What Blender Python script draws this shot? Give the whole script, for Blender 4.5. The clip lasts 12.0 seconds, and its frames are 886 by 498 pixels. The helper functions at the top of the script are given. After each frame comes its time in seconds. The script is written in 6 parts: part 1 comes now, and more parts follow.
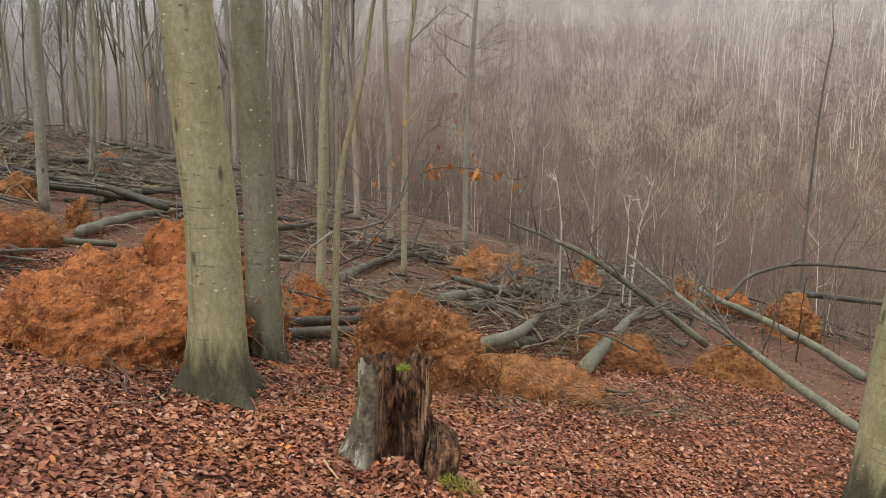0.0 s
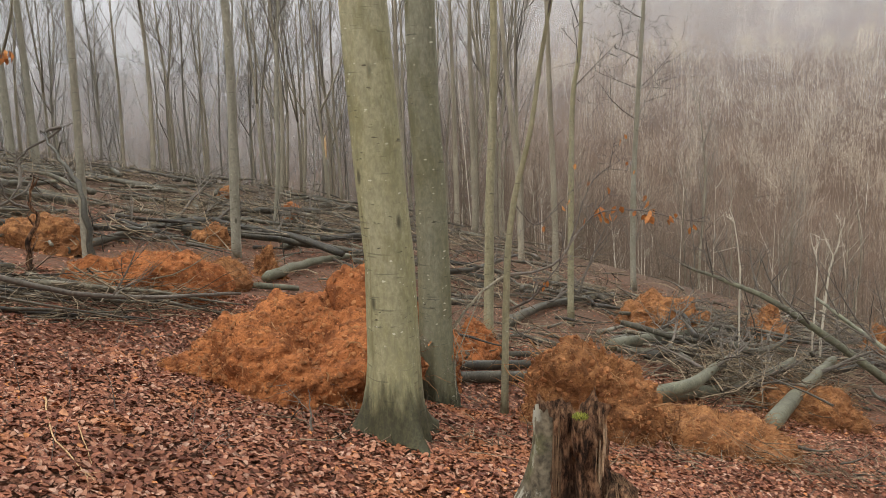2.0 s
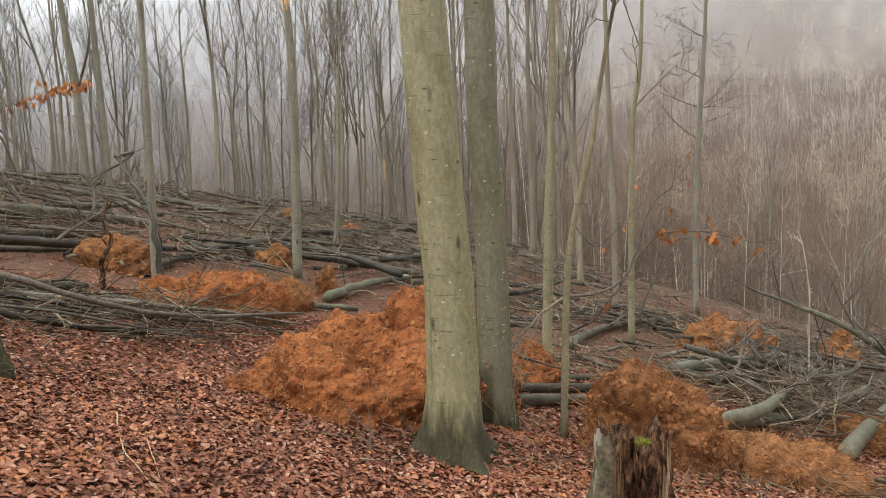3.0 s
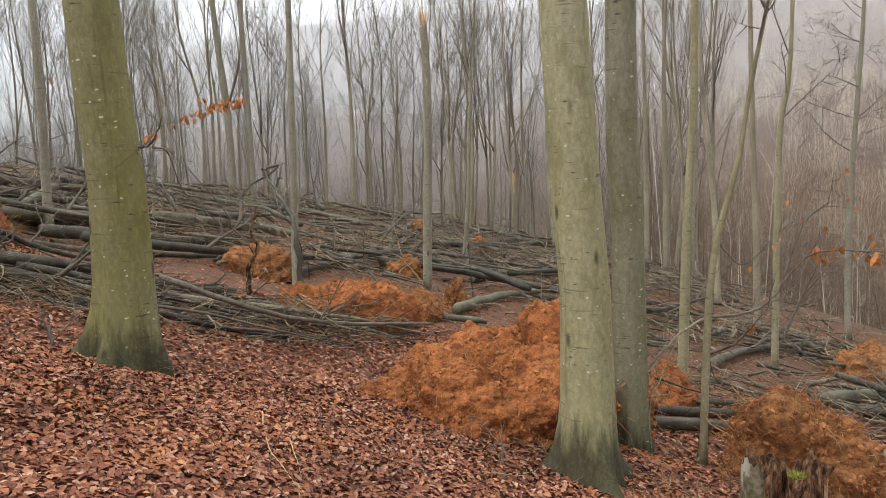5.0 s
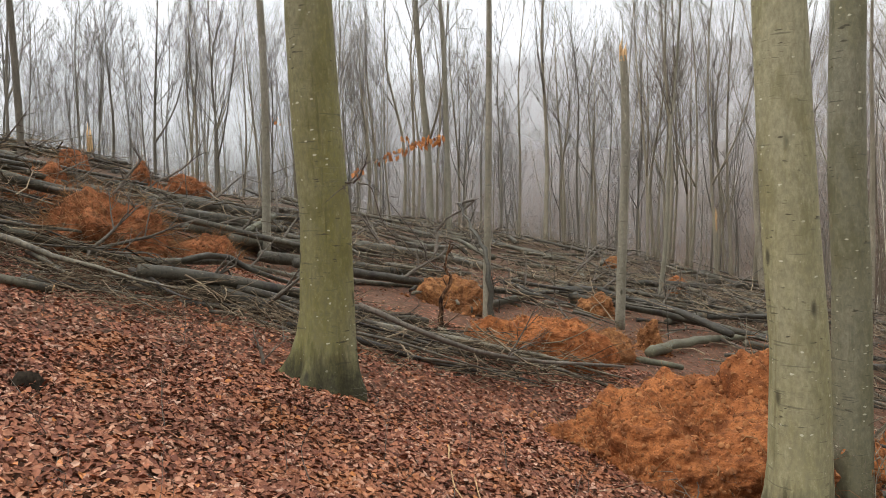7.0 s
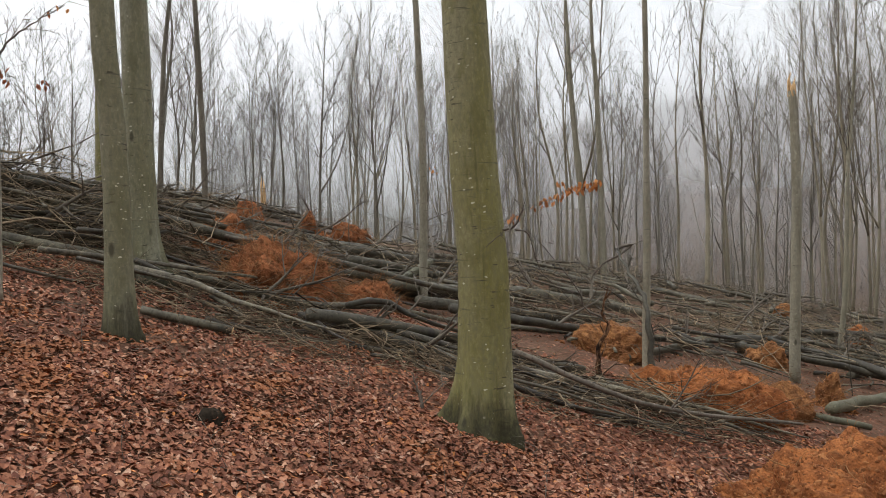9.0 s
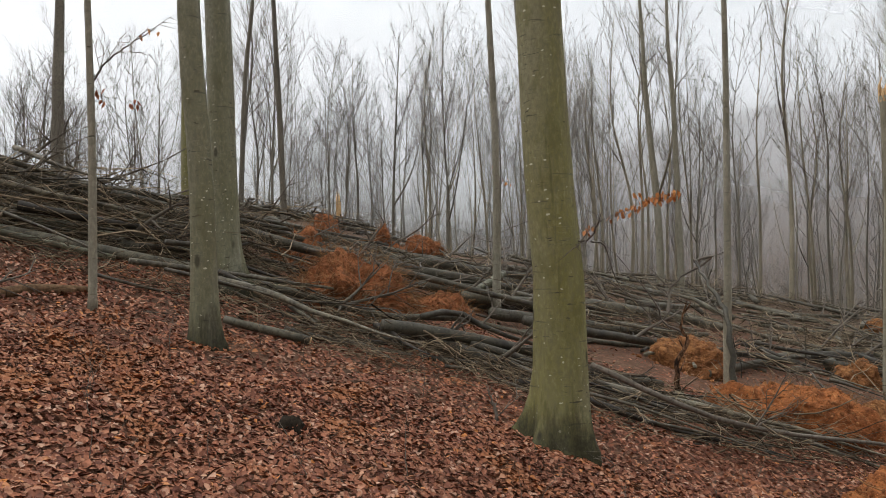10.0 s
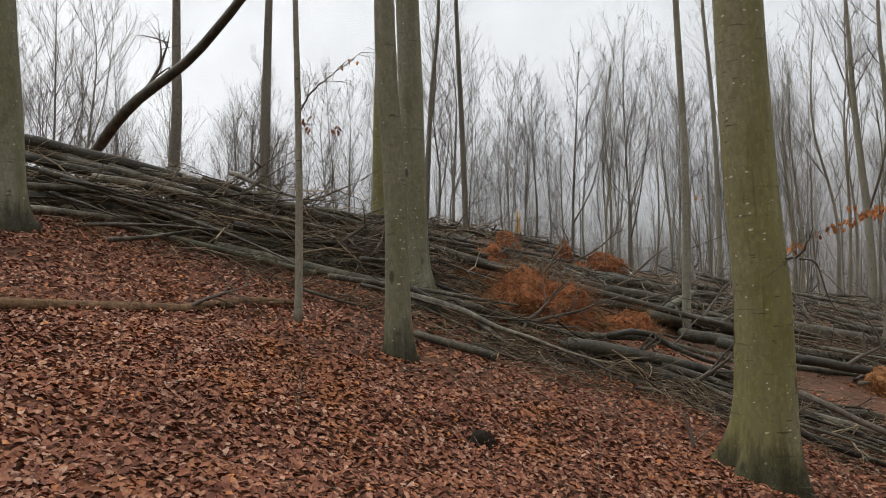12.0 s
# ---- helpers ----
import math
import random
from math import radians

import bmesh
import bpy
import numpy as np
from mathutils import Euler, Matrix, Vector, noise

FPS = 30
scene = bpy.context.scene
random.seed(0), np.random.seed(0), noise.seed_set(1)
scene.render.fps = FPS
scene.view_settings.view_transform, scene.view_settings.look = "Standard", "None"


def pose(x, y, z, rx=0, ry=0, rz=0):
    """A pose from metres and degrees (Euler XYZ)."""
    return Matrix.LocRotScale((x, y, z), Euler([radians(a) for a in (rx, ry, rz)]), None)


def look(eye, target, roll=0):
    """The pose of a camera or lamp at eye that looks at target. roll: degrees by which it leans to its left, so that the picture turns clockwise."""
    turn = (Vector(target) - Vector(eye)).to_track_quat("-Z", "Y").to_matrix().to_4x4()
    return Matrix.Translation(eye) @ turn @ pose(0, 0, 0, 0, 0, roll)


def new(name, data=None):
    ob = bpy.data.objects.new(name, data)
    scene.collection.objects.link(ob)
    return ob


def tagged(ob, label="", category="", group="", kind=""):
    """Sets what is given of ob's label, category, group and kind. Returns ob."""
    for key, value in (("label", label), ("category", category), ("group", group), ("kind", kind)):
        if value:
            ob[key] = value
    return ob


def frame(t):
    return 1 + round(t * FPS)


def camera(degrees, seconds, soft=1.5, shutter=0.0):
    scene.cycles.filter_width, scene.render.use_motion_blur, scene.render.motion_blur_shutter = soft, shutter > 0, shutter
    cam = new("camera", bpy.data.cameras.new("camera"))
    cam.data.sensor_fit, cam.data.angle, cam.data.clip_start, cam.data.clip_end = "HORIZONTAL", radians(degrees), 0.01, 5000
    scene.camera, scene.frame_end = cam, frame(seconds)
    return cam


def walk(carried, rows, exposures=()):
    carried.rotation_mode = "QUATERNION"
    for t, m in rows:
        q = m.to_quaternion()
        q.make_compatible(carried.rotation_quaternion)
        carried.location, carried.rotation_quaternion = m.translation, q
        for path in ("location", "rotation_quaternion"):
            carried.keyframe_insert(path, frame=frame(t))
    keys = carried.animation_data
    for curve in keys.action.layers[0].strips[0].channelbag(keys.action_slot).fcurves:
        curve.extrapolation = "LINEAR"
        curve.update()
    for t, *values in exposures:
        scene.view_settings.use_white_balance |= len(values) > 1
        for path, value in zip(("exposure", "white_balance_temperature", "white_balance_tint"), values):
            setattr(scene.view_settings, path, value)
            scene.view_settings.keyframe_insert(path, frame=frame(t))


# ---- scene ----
# ---------------------------------------------------------------- camera
cam = camera(61.1, 12.0, 0.6)
PATH = [
    (0.0, pose(0.002, 0.002, 0.000, 77.22, -1.12, 0.25)),
    (0.5, pose(-0.025, -0.008, 0.008, 77.23, -0.46, 2.86)),
    (1.0, pose(-0.047, -0.013, 0.008, 78.03, 0.37, 6.39)),
    (1.5, pose(-0.064, -0.001, 0.010, 79.21, 1.01, 9.37)),
    (2.0, pose(-0.073, -0.009, 0.015, 80.56, 1.58, 12.29)),
    (2.5, pose(-0.076, -0.022, 0.019, 81.69, 2.00, 14.76)),
    (3.0, pose(-0.084, -0.028, 0.016, 82.33, 2.07, 16.64)),
    (5.0, pose(-0.161, -0.043, 0.016, 83.69, 2.01, 26.31)),
    (5.5, pose(-0.162, -0.026, 0.025, 83.87, 1.36, 29.31)),
    (6.0, pose(-0.163, -0.007, 0.030, 84.26, 0.89, 32.82)),
    (6.5, pose(-0.175, 0.010, 0.033, 85.43, 1.05, 37.18)),
    (7.0, pose(-0.202, 0.010, 0.042, 86.68, 1.23, 40.95)),
    (9.0, pose(-0.227, -0.028, 0.057, 90.38, 1.62, 52.50)),
    (9.5, pose(-0.228, -0.044, 0.058, 91.04, 1.56, 55.54)),
    (10.0, pose(-0.229, -0.056, 0.054, 91.46, 1.52, 57.99)),
    (10.5, pose(-0.239, -0.070, 0.051, 91.51, 1.36, 60.52)),
    (11.0, pose(-0.251, -0.094, 0.053, 91.60, 1.21, 63.58)),
    (11.5, pose(-0.264, -0.116, 0.049, 92.34, 0.98, 67.28)),
    (12.0, pose(-0.275, -0.141, 0.051, 93.08, 0.91, 71.47)),
]
walk(cam, PATH, exposures=[(0.0, -0.03), (3.0, 0.02), (5.5, 0.06), (7.0, -0.08), (9.5, -0.46), (12.0, -0.71)])

# ---------------------------------------------------------------- daylight: a bright overcast sky
world = bpy.data.worlds.new("overcast")
scene.world = world
world.use_nodes = True
wn, wl = world.node_tree.nodes, world.node_tree.links
wn.clear()
w_out = wn.new("ShaderNodeOutputWorld")
w_sky = wn.new("ShaderNodeTexSky")
w_sky.sky_type, w_sky.sun_disc = "NISHITA", False
w_sky.sun_elevation, w_sky.sun_rotation = radians(40), radians(-138)
w_bg = wn.new("ShaderNodeBackground")
w_bg.inputs["Strength"].default_value = 0.02
wl.new(w_sky.outputs[0], w_bg.inputs["Color"])
w_cloud = wn.new("ShaderNodeBackground")
# an overcast sky is brightest overhead
w_sep, w_grad = wn.new("ShaderNodeSeparateXYZ"), wn.new("ShaderNodeMapRange")
w_grad.inputs[1].default_value, w_grad.inputs[2].default_value = 0.0, 1.0
w_grad.inputs[3].default_value, w_grad.inputs[4].default_value = 0.42, 2.6
w_grad.interpolation_type = "SMOOTHSTEP"
wl.new(w_grad.outputs[0], w_cloud.inputs["Strength"])
w_tc = wn.new("ShaderNodeTexCoord")
w_noise = wn.new("ShaderNodeTexNoise")
w_noise.inputs["Scale"].default_value, w_noise.inputs["Detail"].default_value = 2.2, 4.0
w_ramp = wn.new("ShaderNodeValToRGB")
w_ramp.color_ramp.elements[0].position, w_ramp.color_ramp.elements[0].color = 0.3, (0.93, 0.935, 0.935, 1)
w_ramp.color_ramp.elements[1].position, w_ramp.color_ramp.elements[1].color = 0.7, (1.0, 0.995, 0.97, 1)
wl.new(w_tc.outputs["Generated"], w_noise.inputs["Vector"])
wl.new(w_tc.outputs["Generated"], w_sep.inputs[0])
wl.new(w_sep.outputs[2], w_grad.inputs[0])
wl.new(w_noise.outputs["Fac"], w_ramp.inputs[0])
wl.new(w_ramp.outputs[0], w_cloud.inputs["Color"])
w_add = wn.new("ShaderNodeAddShader")
wl.new(w_bg.outputs[0], w_add.inputs[0])
wl.new(w_cloud.outputs[0], w_add.inputs[1])
wl.new(w_add.outputs[0], w_out.inputs["Surface"])

sun_data = bpy.data.lights.new("sun", "SUN")
sun_data.energy, sun_data.angle, sun_data.color = 1.7, radians(20), (1.0, 0.94, 0.86)
sun = new("sun", sun_data)
sun.matrix_world = look((-7, -7.8, 9), (0, 0, 0))


# ---------------------------------------------------------------- materials
class Mat:
    """A short way to wire a procedural material."""

    def __init__(self, name, rough=0.85, spec=0.3):
        self.m = bpy.data.materials.new(name)
        self.m.use_nodes = True
        self.n, self.l = self.m.node_tree.nodes, self.m.node_tree.links
        self.b = self.n["Principled BSDF"]
        self.b.inputs["Roughness"].default_value = rough
        self.b.inputs["Specular IOR Level"].default_value = spec
        self.tc = self.n.new("ShaderNodeTexCoord")

    def link(self, a, b):
        self.l.new(a, b)

    def coords(self, scale=(1, 1, 1), which="Object"):
        mp = self.n.new("ShaderNodeMapping")
        mp.inputs["Scale"].default_value = scale
        self.link(self.tc.outputs[which], mp.inputs["Vector"])
        return mp.outputs[0]

    def noise(self, scale, detail=4.0, vec=None, rough=0.55):
        nd = self.n.new("ShaderNodeTexNoise")
        nd.inputs["Scale"].default_value, nd.inputs["Detail"].default_value = scale, detail
        nd.inputs["Roughness"].default_value = rough
        self.link(vec if vec is not None else self.coords(), nd.inputs["Vector"])
        return nd.outputs["Fac"]

    def voronoi(self, scale, vec=None, feature="F1", out="Distance"):
        nd = self.n.new("ShaderNodeTexVoronoi")
        nd.feature = feature
        nd.inputs["Scale"].default_value = scale
        self.link(vec if vec is not None else self.coords(), nd.inputs["Vector"])
        return nd.outputs[out]

    def ramp(self, fac, *stops):
        nd = self.n.new("ShaderNodeValToRGB")
        e = nd.color_ramp.elements
        while len(e) < len(stops):
            e.new(0.5)
        for el, (p, c) in zip(e, stops):
            el.position = p
            el.color = (c, c, c, 1) if isinstance(c, (int, float)) else (*c, 1)
        self.link(fac, nd.inputs[0])
        return nd.outputs[0]

    def mix(self, fac, a, b, mode="MIX"):
        nd = self.n.new("ShaderNodeMix")
        nd.data_type, nd.blend_type = "RGBA", mode
        for sock, val in ((nd.inputs[0], fac), (nd.inputs[6], a), (nd.inputs[7], b)):
            if isinstance(val, (int, float)):
                sock.default_value = val
            elif isinstance(val, tuple):
                sock.default_value = (*val, 1)
            else:
                self.link(val, sock)
        return nd.outputs[2]

    def maths(self, op, a, b=0.0):
        nd = self.n.new("ShaderNodeMath")
        nd.operation = op
        for sock, val in ((nd.inputs[0], a), (nd.inputs[1], b)):
            if isinstance(val, (int, float)):
                sock.default_value = val
            else:
                self.link(val, sock)
        return nd.outputs[0]

    def island(self):
        return self.n.new("ShaderNodeNewGeometry").outputs["Random Per Island"]

    def each(self):
        return self.n.new("ShaderNodeObjectInfo").outputs["Random"]

    def colour(self, sock):
        self.link(sock, self.b.inputs["Base Color"])
        return self

    def bump(self, sock, strength=0.4, distance=0.02):
        nd = self.n.new("ShaderNodeBump")
        nd.inputs["Strength"].default_value, nd.inputs["Distance"].default_value = strength, distance
        self.link(sock, nd.inputs["Height"])
        if self.b.inputs["Normal"].links:
            self.link(self.b.inputs["Normal"].links[0].from_socket, nd.inputs["Normal"])
        self.link(nd.outputs[0], self.b.inputs["Normal"])
        return self


def bark(name, grey, green, amount, specks=0.5, foot=0.0):
    """Smooth beech bark: grey with algae, short cross dashes, pale lichen flecks, dark tear streaks and a wet foot."""
    k = Mat(name, 0.75, 0.25)
    big = k.noise(1.3, 5, k.coords((1, 1, 0.3)), 0.6)
    col = k.mix(k.ramp(big, (0.5 - amount * 0.3, 0.0), (0.72 - amount * 0.3, 1.0)), grey, green)
    side = k.noise(3.2, 4, k.coords((1, 1, 0.22)))
    col = k.mix(k.ramp(side, (0.50, 0.0), (0.72, 0.55)), col, tuple(c * 0.62 for c in green))
    fine = k.noise(30, 6, k.coords((1, 1, 0.55)), 0.7)
    col = k.mix(k.ramp(fine, (0.38, 0.55), (0.56, 0.0)), col, tuple(c * 0.55 for c in grey))
    col = k.mix(k.ramp(fine, (0.55, 0.0), (0.72, 0.5)), col, tuple(min(1, c * 1.45) for c in grey))
    # cross wrinkles: thin broken lines round the trunk, only here and there
    bands = k.noise(1.0, 3, k.coords((5.0, 5.0, 60)), 0.6)
    here = k.ramp(k.noise(1.0, 4, k.coords((2.6, 2.6, 4.5)), 0.6), (0.46, 0.0), (0.60, 1.0))
    line = k.maths("MULTIPLY", k.ramp(bands, (0.61, 0.0), (0.67, 0.85)), here)
    col = k.mix(line, col, tuple(c * 0.36 for c in grey))
    lip = k.maths("MULTIPLY", k.ramp(bands, (0.58, 0.0), (0.62, 0.35), (0.65, 0.0)), here)
    col = k.mix(lip, col, tuple(min(1, c * 1.5) for c in grey))
    # broad lighter and darker sides
    col = k.mix(k.ramp(k.noise(0.8, 3, k.coords((2.2, 2.2, 0.5))), (0.52, 0.0), (0.68, 0.45)), col, tuple(min(1, c * 1.28) for c in grey))
    # short dark nicks and longer torn creases, scattered
    dash = k.noise(1.0, 2, k.coords((9, 9, 34)), 0.5)
    pick = k.ramp(k.noise(1.9, 4), (0.46, 0.0), (0.54, 1.0))
    nick = k.maths("MULTIPLY", k.ramp(dash, (0.66, 0.0), (0.71, 0.9)), pick)
    col = k.mix(nick, col, (0.06, 0.055, 0.036))
    crease = k.ramp(k.noise(1.0, 4, k.coords((2.0, 2.0, 24)), 0.55), (0.655, 0.0), (0.69, 0.7))
    col = k.mix(crease, col, tuple(c * 0.4 for c in grey))
    # blotches of darker, greener skin
    blot = k.ramp(k.noise(4.5, 6, k.coords((1, 1, 0.45)), 0.65), (0.52, 0.0), (0.62, 0.5))
    col = k.mix(blot, col, tuple(c * 0.66 for c in green))
    # wet tear streaks
    streak = k.noise(1.0, 5, k.coords((11, 11, 0.9)), 0.65)
    col = k.mix(k.ramp(streak, (0.60, 0.0), (0.70, 0.55)), col, tuple(c * 0.42 for c in green))
    # pale lichen flecks
    cells = k.n.new("ShaderNodeTexVoronoi")
    cells.inputs["Scale"].default_value = 15
    warp = k.n.new("ShaderNodeVectorMath")
    warp.operation = "ADD"
    k.link(k.coords((1, 1, 1.8)), warp.inputs[0])
    k.link(k.maths("MULTIPLY", k.noise(40, 2), 0.03), warp.inputs[1])
    k.link(warp.outputs[0], cells.inputs["Vector"])
    tint = k.n.new("ShaderNodeSeparateColor")
    k.link(cells.outputs["Color"], tint.inputs[0])
    dots = k.maths("SUBTRACT", k.maths("MULTIPLY", k.maths("POWER", tint.outputs[0], 3.0), 0.27), cells.outputs["Distance"])
    where = k.noise(2.3, 4)
    spot = k.maths("MULTIPLY", k.ramp(dots, (0.0, 0.0), (0.03, 1.0)), k.ramp(where, (0.62 - 0.2 * specks, 0.0), (0.66 - 0.2 * specks, 1.0)))
    col = k.mix(k.maths("MULTIPLY", spot, 0.8), col, (0.56, 0.55, 0.42))
    scar = k.voronoi(2.9, k.coords((1, 1, 0.42)))
    col = k.mix(k.ramp(scar, (0.05, 0.85), (0.10, 0.0)), col, (0.045, 0.042, 0.026))
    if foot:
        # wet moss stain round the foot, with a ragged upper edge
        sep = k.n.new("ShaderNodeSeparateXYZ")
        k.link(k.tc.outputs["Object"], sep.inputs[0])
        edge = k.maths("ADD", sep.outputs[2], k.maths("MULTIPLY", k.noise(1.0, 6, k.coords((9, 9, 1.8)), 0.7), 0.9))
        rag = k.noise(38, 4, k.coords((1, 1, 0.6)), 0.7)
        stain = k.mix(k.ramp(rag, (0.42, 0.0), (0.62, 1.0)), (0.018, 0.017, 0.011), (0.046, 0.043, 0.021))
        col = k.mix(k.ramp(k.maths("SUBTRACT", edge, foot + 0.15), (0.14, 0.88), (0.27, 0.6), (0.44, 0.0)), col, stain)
    k.colour(col)
    k.bump(line, 0.30, 0.006)
    k.bump(nick, 0.35, 0.008)
    k.bump(scar, 0.4, 0.02)
    k.bump(fine, 0.7, 0.007)
    k.bump(k.noise(6.0, 3, k.coords((1, 1, 0.5))), 0.35, 0.03)
    return k.m


def thin_bark(name, light, dark, scale=3.0, rough=0.9, spec=0.1, each=0.45):
    """Bark of thin stems and branches, each piece a little different."""
    k = Mat(name, rough, spec)
    mixv = k.noise(scale, 6, k.coords((1, 1, 0.3)), 0.65)
    col = k.mix(k.ramp(mixv, (0.35, 0.0), (0.7, 1.0)), light, dark)
    col = k.mix(k.maths("MULTIPLY", k.each(), each), col, dark)
    dots = k.voronoi(9, k.coords((1, 1, 2)))
    col = k.mix(k.ramp(dots, (0.08, 0.4), (0.14, 0.0)), col, tuple(min(1, c * 2.0) for c in light))
    grain = k.noise(26, 5, k.coords((1, 1, 1)), 0.7)
    col = k.mix(k.ramp(grain, (0.36, 0.6), (0.52, 0.0)), col, tuple(c * 0.5 for c in dark))
    k.colour(col)
    k.bump(grain, 0.5, 0.010)
    return k.m


def twig_mat(name, light, dark, clump=0.0):
    k = Mat(name, 0.9, 0.1)
    col = k.mix(k.island(), dark, light)
    if clump:
        # single crowns differ a little, and trees of one kind stand together
        col = k.mix(k.ramp(k.noise(0.21, 2), (0.42, 0.0), (0.62, 0.40)), col, tuple(v * 0.55 for v in light))
        col = k.mix(k.ramp(k.noise(clump, 4, None, 0.6), (0.42, 0.0), (0.60, 0.55)), col, (light[0] * 0.62, light[1] * 0.55, light[2] * 0.52))
    col = k.mix(k.ramp(k.noise(7, 3), (0.4, 0.0), (0.7, 0.6)), col, dark)
    k.colour(col)
    k.bump(k.noise(40, 3), 0.3, 0.004)
    return k.m


def soil_mat(name, a, b, c):
    k = Mat(name, 0.95, 0.1)
    big = k.noise(1.7, 6)
    mid = k.noise(9, 6)
    fine = k.noise(55, 4)
    col = k.mix(k.ramp(big, (0.38, 0.0), (0.66, 1.0)), a, b)
    # dark mottling, with shade of the crevices put into the colour
    col = k.mix(k.ramp(mid, (0.44, 0.0), (0.62, 0.85)), col, c)
    pale = k.voronoi(24)
    col = k.mix(k.ramp(pale, (0.10, 0.5), (0.2, 0.0)), col, tuple(min(1, v * 1.7) for v in a))
    col = k.mix(k.ramp(fine, (0.3, 0.6), (0.5, 0.0)), col, tuple(v * 0.4 for v in c))
    k.colour(col)
    k.bump(mid, 0.8, 0.08)
    k.bump(fine, 0.6, 0.02)
    return k.m


def litter_mat():
    """The ground under its carpet of fallen leaves."""
    k = Mat("leaf_ground", 0.85, 0.12)
    flat = k.coords((1, 1, 0.3))
    cell = k.voronoi(22, flat, "F1", "Color")
    sep = k.n.new("ShaderNodeSeparateColor")
    k.link(cell, sep.inputs[0])
    col = k.ramp(sep.outputs[0], (0.0, (0.13, 0.047, 0.028)), (0.35, (0.24, 0.088, 0.048)), (0.7, (0.31, 0.125, 0.07)), (1.0, (0.38, 0.20, 0.135)))
    edge = k.voronoi(22, flat, "DISTANCE_TO_EDGE", "Distance")
    col = k.mix(k.ramp(edge, (0.0, 0.5), (0.07, 0.0)), col, (0.07, 0.028, 0.018))
    patch = k.noise(0.55, 5)
    col = k.mix(k.ramp(patch, (0.42, 0.0), (0.66, 0.55)), col, (0.12, 0.055, 0.034))
    damp = k.noise(3.4, 6, None, 0.7)
    col = k.mix(k.ramp(damp, (0.46, 0.0), (0.60, 0.65)), col, (0.085, 0.042, 0.028))
    # duller floor of the thickets past the clearing, with shade between crowns painted in
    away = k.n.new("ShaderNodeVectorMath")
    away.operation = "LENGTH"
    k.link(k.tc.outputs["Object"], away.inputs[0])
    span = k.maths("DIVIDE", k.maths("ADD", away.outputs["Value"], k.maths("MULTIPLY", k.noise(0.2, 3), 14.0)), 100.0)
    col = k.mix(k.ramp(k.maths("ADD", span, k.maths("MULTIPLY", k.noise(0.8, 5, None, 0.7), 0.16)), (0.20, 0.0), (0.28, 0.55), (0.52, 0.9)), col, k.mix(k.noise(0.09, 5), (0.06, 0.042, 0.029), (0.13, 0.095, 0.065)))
    mottle = k.noise(7.0, 6, None, 0.75)
    col = k.mix(k.ramp(mottle, (0.44, 0.0), (0.56, 0.6)), col, (0.055, 0.030, 0.020))
    far = k.noise(0.11, 4)
    col = k.mix(k.ramp(far, (0.5, 0.0), (0.7, 0.35)), col, (0.10, 0.075, 0.05))
    k.colour(col)
    k.bump(sep.outputs[1], 0.5, 0.02)
    k.bump(edge, 0.4, 0.02)
    return k.m


def leaf_mat(name, *stops, single=False):
    k = Mat(name, 0.7, 0.18)
    col = k.ramp(k.each() if single else k.island(), *stops)
    col = k.mix(k.ramp(k.noise(30, 3), (0.4, 0.0), (0.7, 0.5)), col, (0.06, 0.025, 0.015))
    # damp, darker drifts and drier, more orange ones
    col = k.mix(k.ramp(k.noise(0.9, 5, None, 0.65), (0.48, 0.0), (0.64, 0.4)), col, (0.09, 0.036, 0.024))
    col = k.mix(k.ramp(k.noise(1.3, 4, k.coords((1, 1.3, 1))), (0.53, 0.0), (0.66, 0.45)), col, (0.36, 0.14, 0.05))
    k.colour(col)
    return k.m


